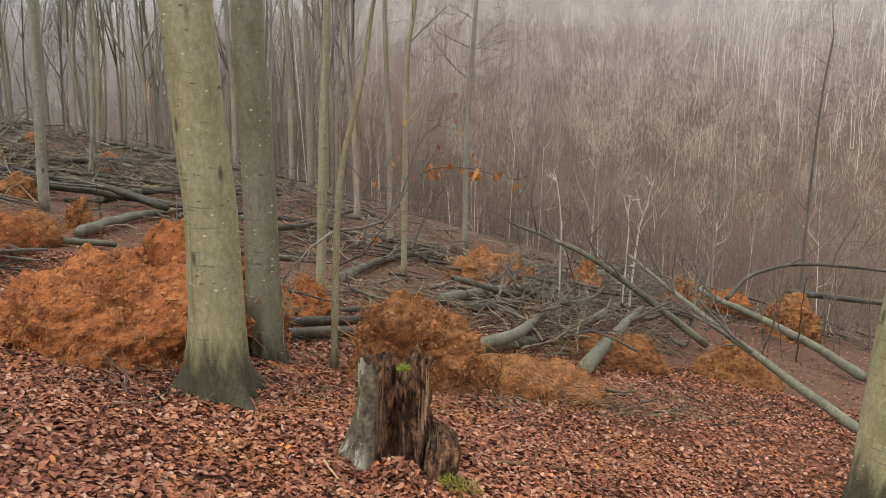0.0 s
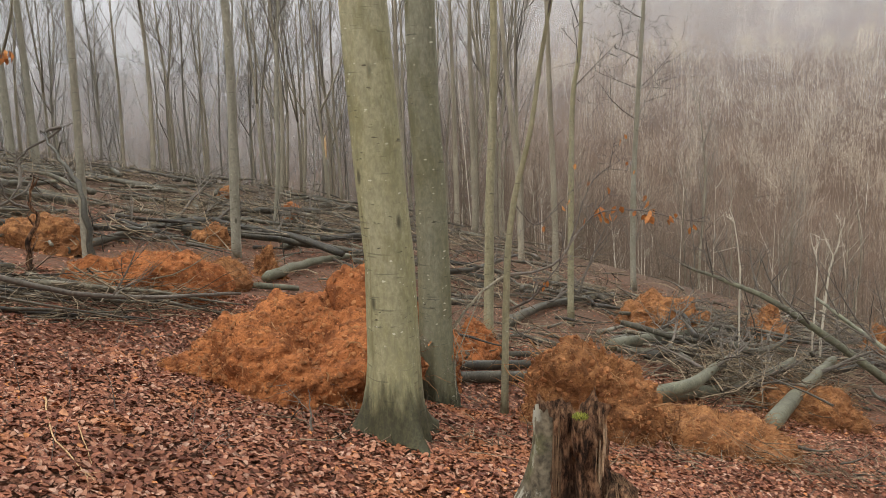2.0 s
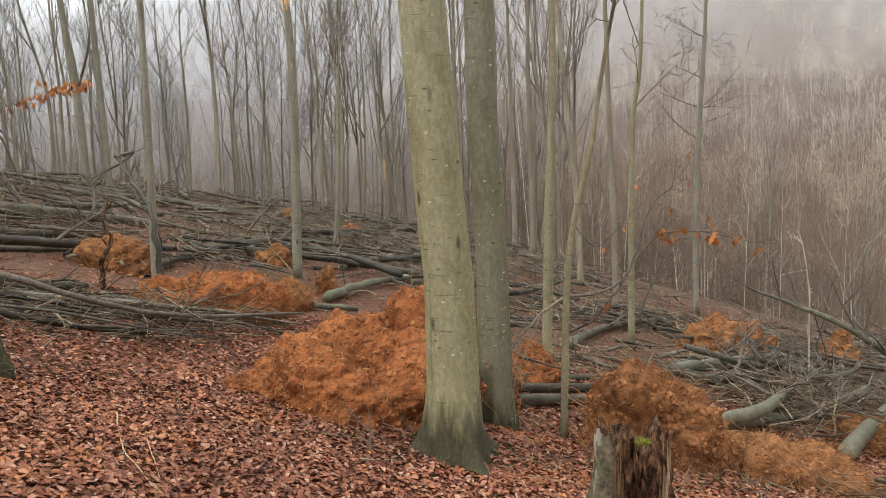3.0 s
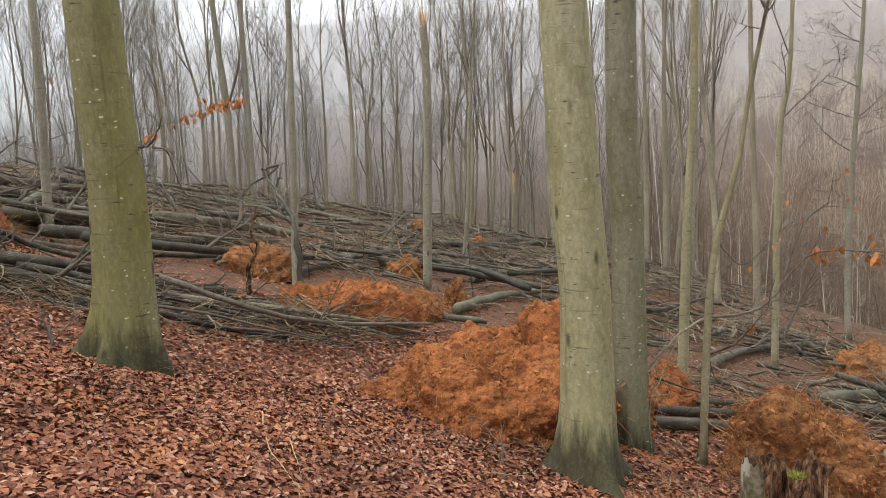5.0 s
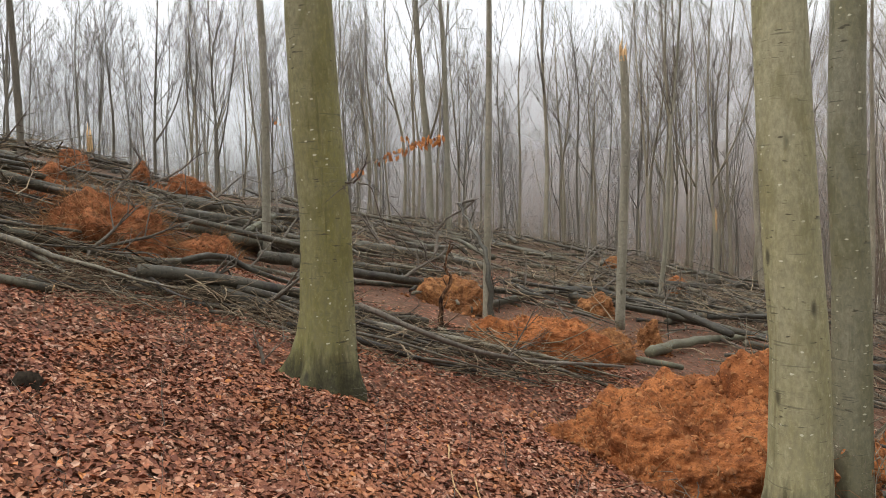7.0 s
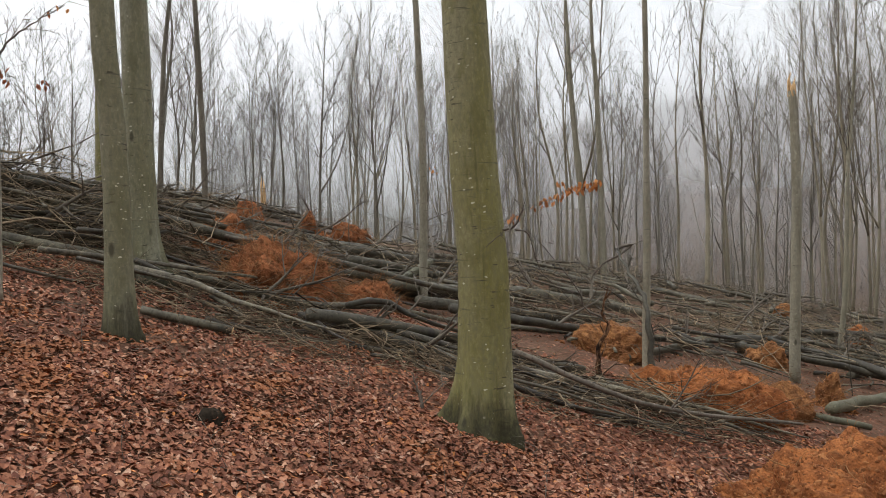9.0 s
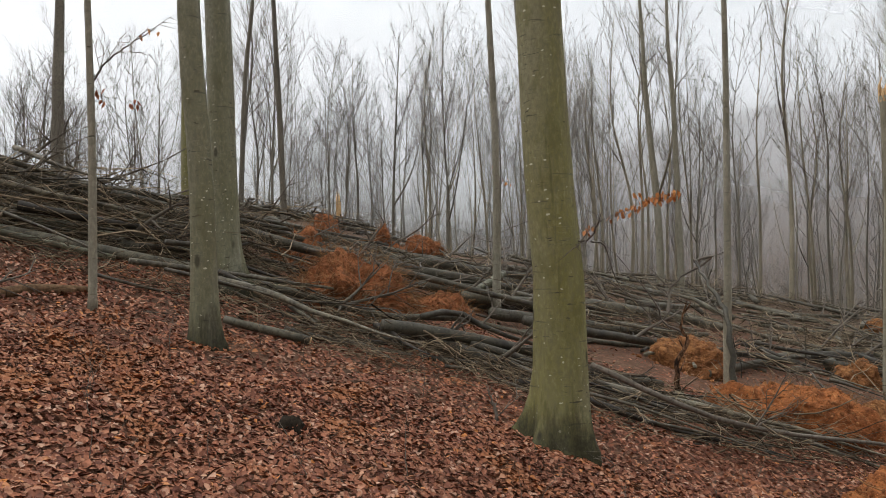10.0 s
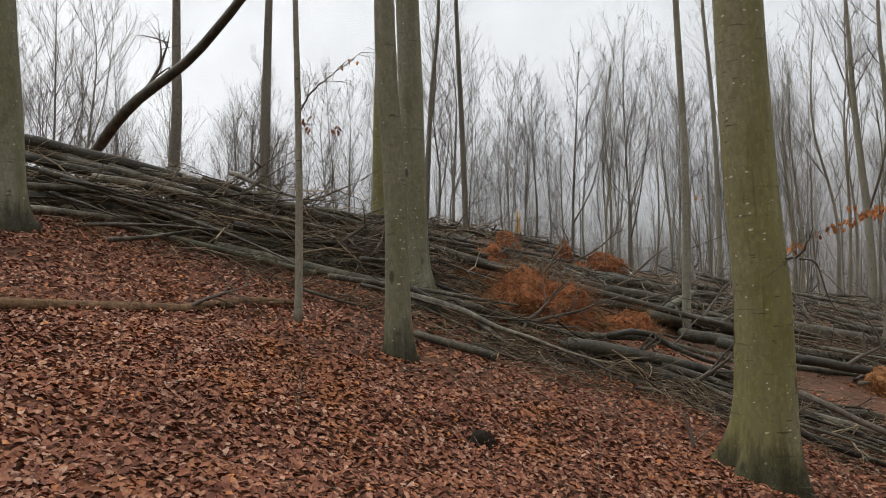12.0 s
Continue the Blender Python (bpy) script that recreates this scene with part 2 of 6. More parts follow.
def mist_mat(name, low, high, z0, z1, amount, thin=1.0):
    """A thin layer of drifting mist: scatters the sky's light, lets the rest through, denser with height."""
    m = bpy.data.materials.new(name)
    m.use_nodes = True
    n, l = m.node_tree.nodes, m.node_tree.links
    n.clear()
    out = n.new("ShaderNodeOutputMaterial")
    clear = n.new("ShaderNodeBsdfTransparent")
    dif, tra, add = n.new("ShaderNodeBsdfDiffuse"), n.new("ShaderNodeBsdfTranslucent"), n.new("ShaderNodeAddShader")
    up, down = n.new("ShaderNodeCombineXYZ"), n.new("ShaderNodeCombineXYZ")
    up.inputs[2].default_value, down.inputs[2].default_value = 1.0, -1.0
    dif.inputs["Color"].default_value = tra.inputs["Color"].default_value = (0.845, 0.87, 0.90, 1)
    l.new(up.outputs[0], dif.inputs["Normal"])
    l.new(down.outputs[0], tra.inputs["Normal"])
    l.new(dif.outputs[0], add.inputs[0])
    l.new(tra.outputs[0], add.inputs[1])
    tc, sep = n.new("ShaderNodeTexCoord"), n.new("ShaderNodeSeparateXYZ")
    l.new(tc.outputs["Object"], sep.inputs[0])
    rng_ = n.new("ShaderNodeMapRange")
    rng_.inputs[1].default_value, rng_.inputs[2].default_value = z0, z1
    rng_.inputs[3].default_value, rng_.inputs[4].default_value = low, high
    rng_.interpolation_type = "SMOOTHSTEP"
    l.new(sep.outputs[2], rng_.inputs[0])
    nz = n.new("ShaderNodeTexNoise")
    nz.inputs["Scale"].default_value, nz.inputs["Detail"].default_value = 0.03, 4
    l.new(tc.outputs["Object"], nz.inputs["Vector"])
    wob = n.new("ShaderNodeMapRange")
    wob.inputs[1].default_value, wob.inputs[2].default_value = 0.3, 0.7
    wob.inputs[3].default_value, wob.inputs[4].default_value = 1 - amount, 1 + amount
    l.new(nz.outputs["Fac"], wob.inputs[0])
    mul = n.new("ShaderNodeMath")
    mul.operation, mul.use_clamp = "MULTIPLY", True
    l.new(rng_.outputs[0], mul.inputs[0])
    l.new(wob.outputs[0], mul.inputs[1])
    # it thins out over the open valley
    open_ = n.new("ShaderNodeMapRange")
    open_.inputs[1].default_value, open_.inputs[2].default_value = -64.0, 0.0
    open_.inputs[3].default_value, open_.inputs[4].default_value = 1.0, thin
    l.new(sep.outputs[0], open_.inputs[0])
    mul2 = n.new("ShaderNodeMath")
    mul2.operation = "MULTIPLY"
    l.new(mul.outputs[0], mul2.inputs[0])
    l.new(open_.outputs[0], mul2.inputs[1])
    mx = n.new("ShaderNodeMixShader")
    l.new(mul2.outputs[0], mx.inputs[0])
    l.new(clear.outputs[0], mx.inputs[1])
    l.new(add.outputs[0], mx.inputs[2])
    l.new(mx.outputs[0], out.inputs["Surface"])
    return m


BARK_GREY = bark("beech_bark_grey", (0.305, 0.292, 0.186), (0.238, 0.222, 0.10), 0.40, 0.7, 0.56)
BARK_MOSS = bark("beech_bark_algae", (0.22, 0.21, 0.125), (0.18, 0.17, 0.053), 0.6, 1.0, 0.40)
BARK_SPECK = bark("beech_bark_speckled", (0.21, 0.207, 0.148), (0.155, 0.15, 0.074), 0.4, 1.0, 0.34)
BARK_THIN = bark("young_beech_bark", (0.275, 0.258, 0.205), (0.20, 0.184, 0.128), 0.35, 0.6)
BARK_YOUNG = bark("young_olive_bark", (0.30, 0.278, 0.19), (0.235, 0.212, 0.115), 0.45, 0.3)
STEM = thin_bark("forest_stem_bark", (0.39, 0.35, 0.265), (0.15, 0.13, 0.095), 1.5)
BRANCH = thin_bark("branch_bark", (0.20, 0.175, 0.145), (0.09, 0.078, 0.065))
LOG = thin_bark("felled_bark", (0.158, 0.145, 0.098), (0.019, 0.016, 0.012), 3.5, 0.6, 0.4, 0.85)
LOG_GREEN = thin_bark("felled_green_bark", (0.185, 0.182, 0.118), (0.065, 0.063, 0.041), 3.0, 0.6, 0.4)
TWIG = twig_mat("slash_twigs", (0.40, 0.315, 0.215), (0.015, 0.011, 0.008))
# darker copy of STEM: backlight against the sky put into the colour
STEM_BACKLIT = thin_bark("backlit_stem_bark", (0.24, 0.22, 0.18), (0.10, 0.09, 0.072), 1.5)
FOREST_BRANCH = thin_bark("forest_branch_bark", (0.245, 0.222, 0.185), (0.11, 0.096, 0.078))
# darker copy of FOREST_BRANCH, its backlit look painted in likewise
FOREST_BRANCH_BACKLIT = thin_bark("backlit_forest_branch_bark", (0.15, 0.135, 0.112), (0.065, 0.056, 0.046))
DARK_TWIG = thin_bark("dark_twig_bark", (0.20, 0.165, 0.13), (0.05, 0.04, 0.033), 8, 0.6, 0.4)
BRUSH_STEM = thin_bark("cut_stem_bark", (0.255, 0.226, 0.158), (0.020, 0.016, 0.012), 5.0, 0.6, 0.4, 0.95)
# pale twigs of the far slope, part of its haze put into the colour
FAR_HAZE_TWIG = twig_mat("far_haze_twigs", (0.58, 0.495, 0.39), (0.27, 0.215, 0.165), 0.022)
THICKET = twig_mat("thicket_twigs", (0.225, 0.182, 0.132), (0.08, 0.062, 0.045), 0.04)
SHOULDER = twig_mat("shoulder_twigs", (0.25, 0.185, 0.14), (0.10, 0.072, 0.054))
MIST_TWIG = twig_mat("misty_wood_twigs", (0.27, 0.245, 0.21), (0.09, 0.08, 0.066))
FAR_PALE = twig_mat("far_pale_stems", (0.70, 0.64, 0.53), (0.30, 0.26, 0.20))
WOOD = thin_bark("torn_wood", (0.64, 0.46, 0.26), (0.42, 0.25, 0.12), 12)
CUT = thin_bark("sawn_wood", (0.52, 0.36, 0.20), (0.40, 0.25, 0.13), 12)
SOIL = soil_mat("orange_loam", (0.385, 0.148, 0.054), (0.275, 0.098, 0.036), (0.15, 0.054, 0.023))
SOIL_PALE = soil_mat("rooty_loam", (0.335, 0.16, 0.066), (0.225, 0.10, 0.042), (0.13, 0.058, 0.027))
SOIL_RUST = soil_mat("rusty_loam", (0.32, 0.125, 0.054), (0.23, 0.085, 0.036), (0.12, 0.05, 0.024))
ROOT = twig_mat("fine_roots", (0.42, 0.235, 0.11), (0.13, 0.056, 0.025))
CLOD = twig_mat("loam_clods", (0.42, 0.19, 0.08), (0.15, 0.06, 0.026))
CLOD_RUST = twig_mat("rusty_clods", (0.30, 0.12, 0.05), (0.08, 0.035, 0.018))
ROTTEN = thin_bark("rotten_wood", (0.25, 0.155, 0.088), (0.075, 0.048, 0.03), 9)
MOSS = twig_mat("moss", (0.30, 0.29, 0.05), (0.06, 0.065, 0.015))
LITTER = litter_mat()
LEAF = leaf_mat("fallen_beech_leaves", (0.0, (0.12, 0.045, 0.030)), (0.30, (0.22, 0.084, 0.050)), (0.64, (0.335, 0.132, 0.073)), (0.85, (0.42, 0.21, 0.13)), (0.95, (0.52, 0.33, 0.24)), (1.0, (0.56, 0.205, 0.055)))
LEAF_ORANGE = leaf_mat("withered_orange_leaves", (0.0, (0.42, 0.15, 0.045)), (1.0, (0.60, 0.27, 0.09)), single=True)
LEAF_SINGLE = leaf_mat("single_beech_leaf", (0.0, (0.12, 0.04, 0.025)), (0.4, (0.24, 0.085, 0.047)), (0.75, (0.32, 0.13, 0.07)), (1.0, (0.38, 0.20, 0.13)), single=True)


# ---------------------------------------------------------------- building helpers
class Geo:
    """Collects vertices and faces of one mesh."""

    def __init__(self):
        self.v, self.f = [], []

    def tube(self, pts, radii, n=6, shape=None, cap=True, point=False):
        """A tube along pts. shape(i, angle) scales the radius; point closes the end to a tip."""
        pts = [Vector(p) for p in pts]
        k = len(pts)
        t0 = (pts[1] - pts[0]).normalized()
        a = t0.orthogonal().normalized() if abs(t0.z) < 0.9 else Vector((1, 0, 0))
        base = len(self.v)
        rings = k - 1 if point else k
        for i in range(rings):
            t = (pts[min(k - 1, i + 1)] - pts[max(0, i - 1)]).normalized()
            a = (a - t * a.dot(t)).normalized()
            b = t.cross(a)
            for j in range(n):
                ang = 2 * math.pi * j / n
                r = radii[i] * (shape(i, ang) if shape else 1.0)
                self.v.append(pts[i] + a * (math.cos(ang) * r) + b * (math.sin(ang) * r))
        for i in range(rings - 1):
            o = base + i * n
            for j in range(n):
                q = (j + 1) % n
                self.f.append((o + j, o + q, o + n + q, o + n + j))
        last = base + (rings - 1) * n
        if point:
            self.v.append(pts[-1])
            tip = len(self.v) - 1
            for j in range(n):
                self.f.append((last + j, last + (j + 1) % n, tip))
        elif cap:
            self.f.append(tuple(last + j for j in range(n)))
            self.f.append(tuple(base + j for j in reversed(range(n))))

    def mesh(self, name, material, smooth=True):
        me = bpy.data.meshes.new(name)
        me.from_pydata([tuple(p) for p in self.v], [], self.f)
        me.materials.append(material)
        me.polygons.foreach_set("use_smooth", [smooth] * len(me.polygons))
        me.update()
        return me


def part(name, geo, material, parent, label="", smooth=True):
    me = geo.mesh(name, material, smooth) if isinstance(geo, Geo) else geo
    ob = new(name, me)
    ob.parent = parent
    return tagged(ob, label) if label else ob


def thing(name, label, category, place=(0, 0, 0), geo=None, material=None, group="", kind="", smooth=True):
    ob = new(name, geo.mesh(name, material, smooth) if geo else None)
    ob.location = place
    return tagged(ob, label, category, group, kind)


def curve_pts(pts, n):
    """n points on a smooth line through pts."""
    pts = [Vector(p) for p in pts]
    if len(pts) == 2:
        return [pts[0].lerp(pts[1], i / (n - 1)) for i in range(n)]
    out = []
    seg = len(pts) - 1
    for i in range(n):
        u = i / (n - 1) * seg
        s = min(seg - 1, int(u))
        t = u - s
        p0, p1, p2, p3 = pts[max(0, s - 1)], pts[s], pts[s + 1], pts[min(seg, s + 2)]
        out.append(0.5 * ((2 * p1) + (p2 - p0) * t + (2 * p0 - 5 * p1 + 4 * p2 - p3) * t * t + (3 * p1 - p0 - 3 * p2 + p3) * t ** 3))
    return out


def rand_dir(rng):
    return Vector((rng.gauss(0, 1), rng.gauss(0, 1), rng.gauss(0, 1))).normalized()


def limb(geo, rng, p, d, length, r, depth, up=0.25, kids=(4, 4), sides=(4, 3, 3), thin=0.0075, fine=None):
    """A branch that bends upwards and carries smaller ones."""
    level = len(kids) - depth
    segs = (1, 3)[depth] if depth < 2 else 4
    pts, q, v = [Vector(p)], Vector(p), Vector(d).normalized()
    for i in range(segs):
        v = (v + rand_dir(rng) * 0.16 + Vector((0, 0, up * 0.35))).normalized()
        q = q + v * (length / segs)
        pts.append(q)
    radii = [r * (1 - 0.85 * i / segs) for i in range(segs + 1)]
    geo.tube(pts, radii, sides[min(level, len(sides) - 1)], cap=False, point=True)
    if depth <= 0:
        return
    for c in range(kids[level]):
        u = 0.25 + 0.7 * (c + rng.random()) / kids[level]
        s = min(segs - 1, int(u * segs))
        at = pts[s].lerp(pts[s + 1], u * segs - s)
        t = (pts[s + 1] - pts[s]).normalized()
        out = (rand_dir(rng) - t * 0.2).normalized()
        limb(fine or geo, rng, at, t * 0.75 + out * 0.75, length * (0.66 - 0.3 * u) * rng.uniform(0.8, 1.25), max(r * (0.55 - 0.2 * u), min(r, thin)), depth - 1, up, kids, sides, thin, fine)


# ---------------------------------------------------------------- the lie of the land
def sp(u, k):
    """Soft ramp: 0 below 0, u above, rounded over k."""
    return k * math.log1p(math.exp(max(-40.0, min(40.0, u / k)))) if u < 40 * k else u


def sig(u):
    return 1 / (1 + math.exp(-max(-40.0, min(40.0, u))))


def height(x, y):
    """The hillside: it falls ahead and to the right into a valley, rises to a crest on the left; a far slope stands opposite."""
    r = math.hypot(x, y)
    left = math.degrees(math.atan2(-x, y))
    side = sig((7 - y) / 3)
    z = -1.75 - 0.181 * x - 0.198 * y + 0.125 * sp(y - 14, 4) + 0.144 * sp(-x - 9, 2.5) * sig((11 - y) / 4)
    z -= 0.33 * sp(-x - 15.5, 1.5) * side
    z -= 0.35 * sp(0.6 * x + 0.8 * y - 27, 2)
    z -= 0.19 * sp(-0.8 * x + 0.6 * y - 43, 5)
    m = min(1.0, max(0.0, (r - 60) / 90))
    m = m * m * (3 - 2 * m)
    if m:
        ridge = sig((left - 50) / 5) if left > -60 else sig((-left - 130) / 12)
        far = -34 + 0.46 * sp(r - 120, 20) - 0.46 * sp(r - 420, 40)
        z = z * (1 - m) + (far * (1 - ridge) + (2.0 - 0.02 * sp(r - 150, 20)) * ridge) * m
    near = max(0.0, 1 - r / 60)
    z += near * (0.05 * math.sin(1.3 * x + 0.7 * y + 0.4) * math.sin(0.9 * y - 0.5 * x + 1.0)
                 + 0.035 * math.sin(2.7 * x - 1.1 * y) * math.sin(2.3 * y + 1.7 * x + 2.0)
                 + 0.016 * math.sin(6.1 * x + 2.0 * y + 1.0) * math.sin(5.3 * y - 3.1 * x))
    return z


# ---------------------------------------------------------------- ground
def build_ground():
    """One sheet from underfoot to the horizon, finest close by."""
    radii = [0.0]
    r, step = 0.0, 0.22
    while r < 2600:
        r += step
        step = max(0.22, 0.035 * r)
        radii.append(r)
    n = 288
    v, f = [(0, 0, height(0, 0))], []
    for r in radii[1:]:
        for j in range(n):
            a = 2 * math.pi * j / n
            x, y = r * math.cos(a), r * math.sin(a)
            v.append((x, y, height(x, y)))
    for j in range(n):
        f.append((0, 1 + j, 1 + (j + 1) % n))
    for i in range(len(radii) - 2):
        o = 1 + i * n
        for j in range(n):
            q = (j + 1) % n
            f.append((o + j, o + n + j, o + n + q, o + q))
    g = Geo()
    g.v, g.f = v, f
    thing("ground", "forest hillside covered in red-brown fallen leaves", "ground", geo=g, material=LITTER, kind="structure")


build_ground()


def mist_sheet(radius, z0, z1, material):
    g = Geo()
    n = 48
    for j in range(n + 1):
        a = radians(-55 + 180 * j / n)
        g.v += [(-radius * math.sin(a), radius * math.cos(a), z0), (-radius * math.sin(a), radius * math.cos(a), z1)]
    g.f = [(2 * j, 2 * j + 2, 2 * j + 3, 2 * j + 1) for j in range(n)]
    thing("mist", "thin pale winter mist drifting between the trees", "mist", geo=g, material=material, kind="structure")


mist_sheet(62, -30, 60, mist_mat("mist_near", 0.015, 0.10, -6, 12, 0.3, 0.1))
mist_sheet(88, -45, 90, mist_mat("mist_middle", 0.04, 0.20, -8, 14, 0.3, 0.2))
mist_sheet(140, -50, 130, mist_mat("mist_far", 0.01, 0.23, -12, 24, 0.4, 0.45))
mist_sheet(230, -50, 220, mist_mat("mist_slope", 0.05, 0.34, 0, 60, 0.4, 0.5))
mist_sheet(350, -50, 330, mist_mat("mist_top", 0.05, 0.97, 30, 92, 0.25))


# ---------------------------------------------------------------- standing trees
def stem_line(pts, top, rng):
    """The trunk's line: through the given offsets, then on to the top with a slight sway."""
    pts = [Vector((0, 0, 0))] + [Vector(p) for p in pts]
    if pts[-1].z < top:
        d = pts[-1] - pts[max(0, len(pts) - 3)]
        d = (d / max(d.z, 0.1)) if d.z > 0 else Vector((0, 0, 1))
        z = pts[-1].z
        rest = top - z
        for u in (0.33, 0.66, 1.0):
            pts.append(Vector((pts[-1].x + d.x * rest * 0.33 * 0.6 + rng.uniform(-0.1, 0.1), pts[-1].y + d.y * rest * 0.33 * 0.6 + rng.uniform(-0.1, 0.1), z + rest * u)))
    return pts


def crown_geo(rng, line, r0, top, start, count, reach, kids=(4, 4), rise=(0.7, 2.2)):
    g = Geo()
    for i in range(count):
        u = start + (1 - start) * (i + rng.random()) / count
        z = u * top
        k = min(range(len(line)), key=lambda q: abs(line[q].z - z))
        a = rng.uniform(0, 2 * math.pi)
        d = Vector((math.cos(a), math.sin(a), rng.uniform(*rise)))
        limb(g, rng, line[k], d, reach * (1.15 - 0.75 * u) * rng.uniform(0.7, 1.3), max(0.014, r0 * 0.30 * (1.15 - u)), len(kids), 0.3, kids)
    return g


def big_tree(x, y, dia, pts, top, material, seed, label, flare=0.9, roots=(), sink=0.12, crown=(0.5, 10, 3.2)):
    """A mature beech: flared and lobed foot, smooth tapering trunk, limbs above."""
    rng = random.Random(seed)
    tree = thing("beech_tree", label, "tree", (x, y, height(x, y) - sink), group="standing beeches")
    ctrl = stem_line([(a, b, c + sink) for a, b, c in pts], top, rng)
    zs = [0.0, 0.05, 0.09, 0.12, 0.15, 0.18, 0.22, 0.27, 0.33, 0.42, 0.58, 0.8] + [0.8 + (top - 0.8) * (i / 26) for i in range(1, 27)]
    line = curve_pts(ctrl, 160)
    path = [min(line, key=lambda p: abs(p.z - z)).copy() for z in zs]
    for p, z in zip(path, zs):
        p.z = z
    ph, ph2 = rng.uniform(0, 6), rng.uniform(0, 6)

    def shape(i, ang):
        z = zs[i]
        foot = math.exp(-max(0.0, z - sink) / 0.24)
        lob = 0.10 + 0.30 * max(0.0, math.cos(3 * ang + ph + 0.9 * math.sin(ang + ph2))) ** 2 + 0.10 * math.cos(7 * ang + ph2)
        for turn, reach in roots:
            off = (ang - radians(turn) + math.pi) % (2 * math.pi) - math.pi
            lob += reach * (math.exp(-(off / 0.27) ** 2) * 0.85 + 0.42 * math.exp(-max(0.0, z - sink) / 0.07) * math.exp(-(off / 0.22) ** 2))
        return 1 + flare * foot * lob + 0.022 * math.sin(3 * ang + z * 1.3 + ph) + 0.012 * math.sin(7 * ang - z * 2.1)

    g = Geo()
    rad = [dia / 2 * (1.06 - 0.80 * max(0, z - 0.3) / top) * (1 + 0.10 * math.exp(-z / 0.5)) for z in zs]
    g.tube(path, rad, 56, shape)
    part("trunk", g, material, tree)
    s, n, reach = crown
    part("crown", crown_geo(rng, path, dia / 2, top, s, n, reach), BRANCH, tree, "bare grey winter branches")
    return tree


def slim_tree(x, y, dia, pts, top, seed, label, crown=(0.45, 12, 1.9), material=None, kids=(4, 4), name="young_beech", rise=(0.7, 2.2)):
    rng = random.Random(seed)
    tree = thing(name, label, "tree", (x, y, height(x, y) - 0.08), group="slim trees")
    ctrl = stem_line([(a, b, c + 0.08) for a, b, c in pts], top, rng)
    line = curve_pts(ctrl, 26)
    g = Geo()
    ph = rng.uniform(0, 6)
    rad = [dia / 2 * (1.05 - 0.92 * i / 25) * (1.35 if i == 0 else 1.0) for i in range(26)]
    g.tube(line, rad, 12, lambda i, a: 1 + 0.05 * math.sin(3 * a + i + ph))
    part("trunk", g, material or BARK_THIN, tree)
    if crown:
        s, n, reach = crown
        part("crown", crown_geo(rng, line, dia / 2, top, s, n, reach, kids, rise), BRANCH, tree, "thin bare winter twigs")
    return tree


def broken_tree(x, y, dia, pts, seed, label, splinters=7, tear=0.6):
    """A snapped trunk that ends in pale splinters."""
    rng = random.Random(seed)
    tree = thing("snapped_trunk", label, "tree", (x, y, height(x, y) - 0.08), group="snapped trees")
    line = curve_pts([(0, 0, 0)] + [(a, b, c + 0.08) for a, b, c in pts], 16)
    g = Geo()
    g.tube(line, [dia / 2 * (1.05 - 0.3 * i / 15) for i in range(16)], 12, lambda i, a: 1 + 0.05 * math.sin(3 * a + i))
    stem = part("trunk", g, BARK_THIN, tree)
    end = line[-1]
    for i in range(splinters):
        a = 2 * math.pi * i / splinters
        w = Geo()
        o = end + Vector((math.cos(a), math.sin(a), 0)) * dia * 0.25 - Vector((0, 0, 0.12))
        h = tear * rng.uniform(0.35, 1.0)
        w.tube([o, o + Vector((rng.uniform(-0.02, 0.02), rng.uniform(-0.02, 0.02), h * 0.6)), o + Vector((rng.uniform(-0.05, 0.05), rng.uniform(-0.05, 0.05), h))], [dia * 0.17, dia * 0.12, 0.01], 5, point=True)
        part("splinter", w, WOOD, stem, "pale torn wood splinter")
    return tree


big_tree(-1.69, 5.45, 0.375, [(-0.03, -0.01, 1.78), (-0.12, -0.04, 2.95)], 21, BARK_GREY, 1, "mature beech with smooth grey-green bark and flared foot", 1.15, ((192, 1.2), (-48, 0.85), (60, 0.4), (250, 0.35)), crown=(0.5, 12, 3.4))
big_tree(-1.69, 6.85, 0.30, [(-0.01, 0.0, 1.86), (-0.06, -0.02, 3.31)], 20, BARK_SPECK, 2, "grey-green beech trunk with pale lichen dots", 0.8, ((200, 0.3), (-20, 0.4), (90, 0.5)))
big_tree(-5.25, 4.26, 0.43, [(0.0, 0.01, 1.61), (-0.05, -0.06, 2.95)], 21, BARK_MOSS, 3, "mature beech with mossy olive bark and spreading roots", 0.82, ((224, 1.75), (282, 0.9), (-32, 0.3), (28, 0.15), (130, 0.4)))
big_tree(3.75, 5.75, 0.44, [(0.03, 0.05, 1.52), (0.10, 0.06, 2.92)], 20, BARK_GREY, 4, "smooth grey beech beside the lying trunks", 0.7, ((180, 0.4), (0, 0.4)))
big_tree(-10.1, -2.25, 0.55, [(0.01, -0.05, 1.31), (0.03, -0.12, 2.64)], 20, BARK_SPECK, 5, "thick grey beech at the end of the log pile", 0.7, ((90, 0.4), (-60, 0.5)))
big_tree(-7.36, 1.76, 0.225, [(0.0, 0.0, 1.52), (-0.02, -0.06, 2.54), (-0.02, -0.08, 3.04)], 17, BARK_SPECK, 6, "slender beech with a gently bent olive trunk", 0.8, ((250, 0.4), (60, 0.4)), crown=(0.5, 8, 2.4))
big_tree(-9.95, 2.72, 0.35, [(-0.01, -0.02, 1.41), (-0.01, -0.05, 3.52)], 20, BARK_SPECK, 7, "speckled beech with roots gripping the slope", 1.2, ((70, 1.0), (30, 0.8), (-20, 0.7), (-70, 0.6), (240, 0.6)))
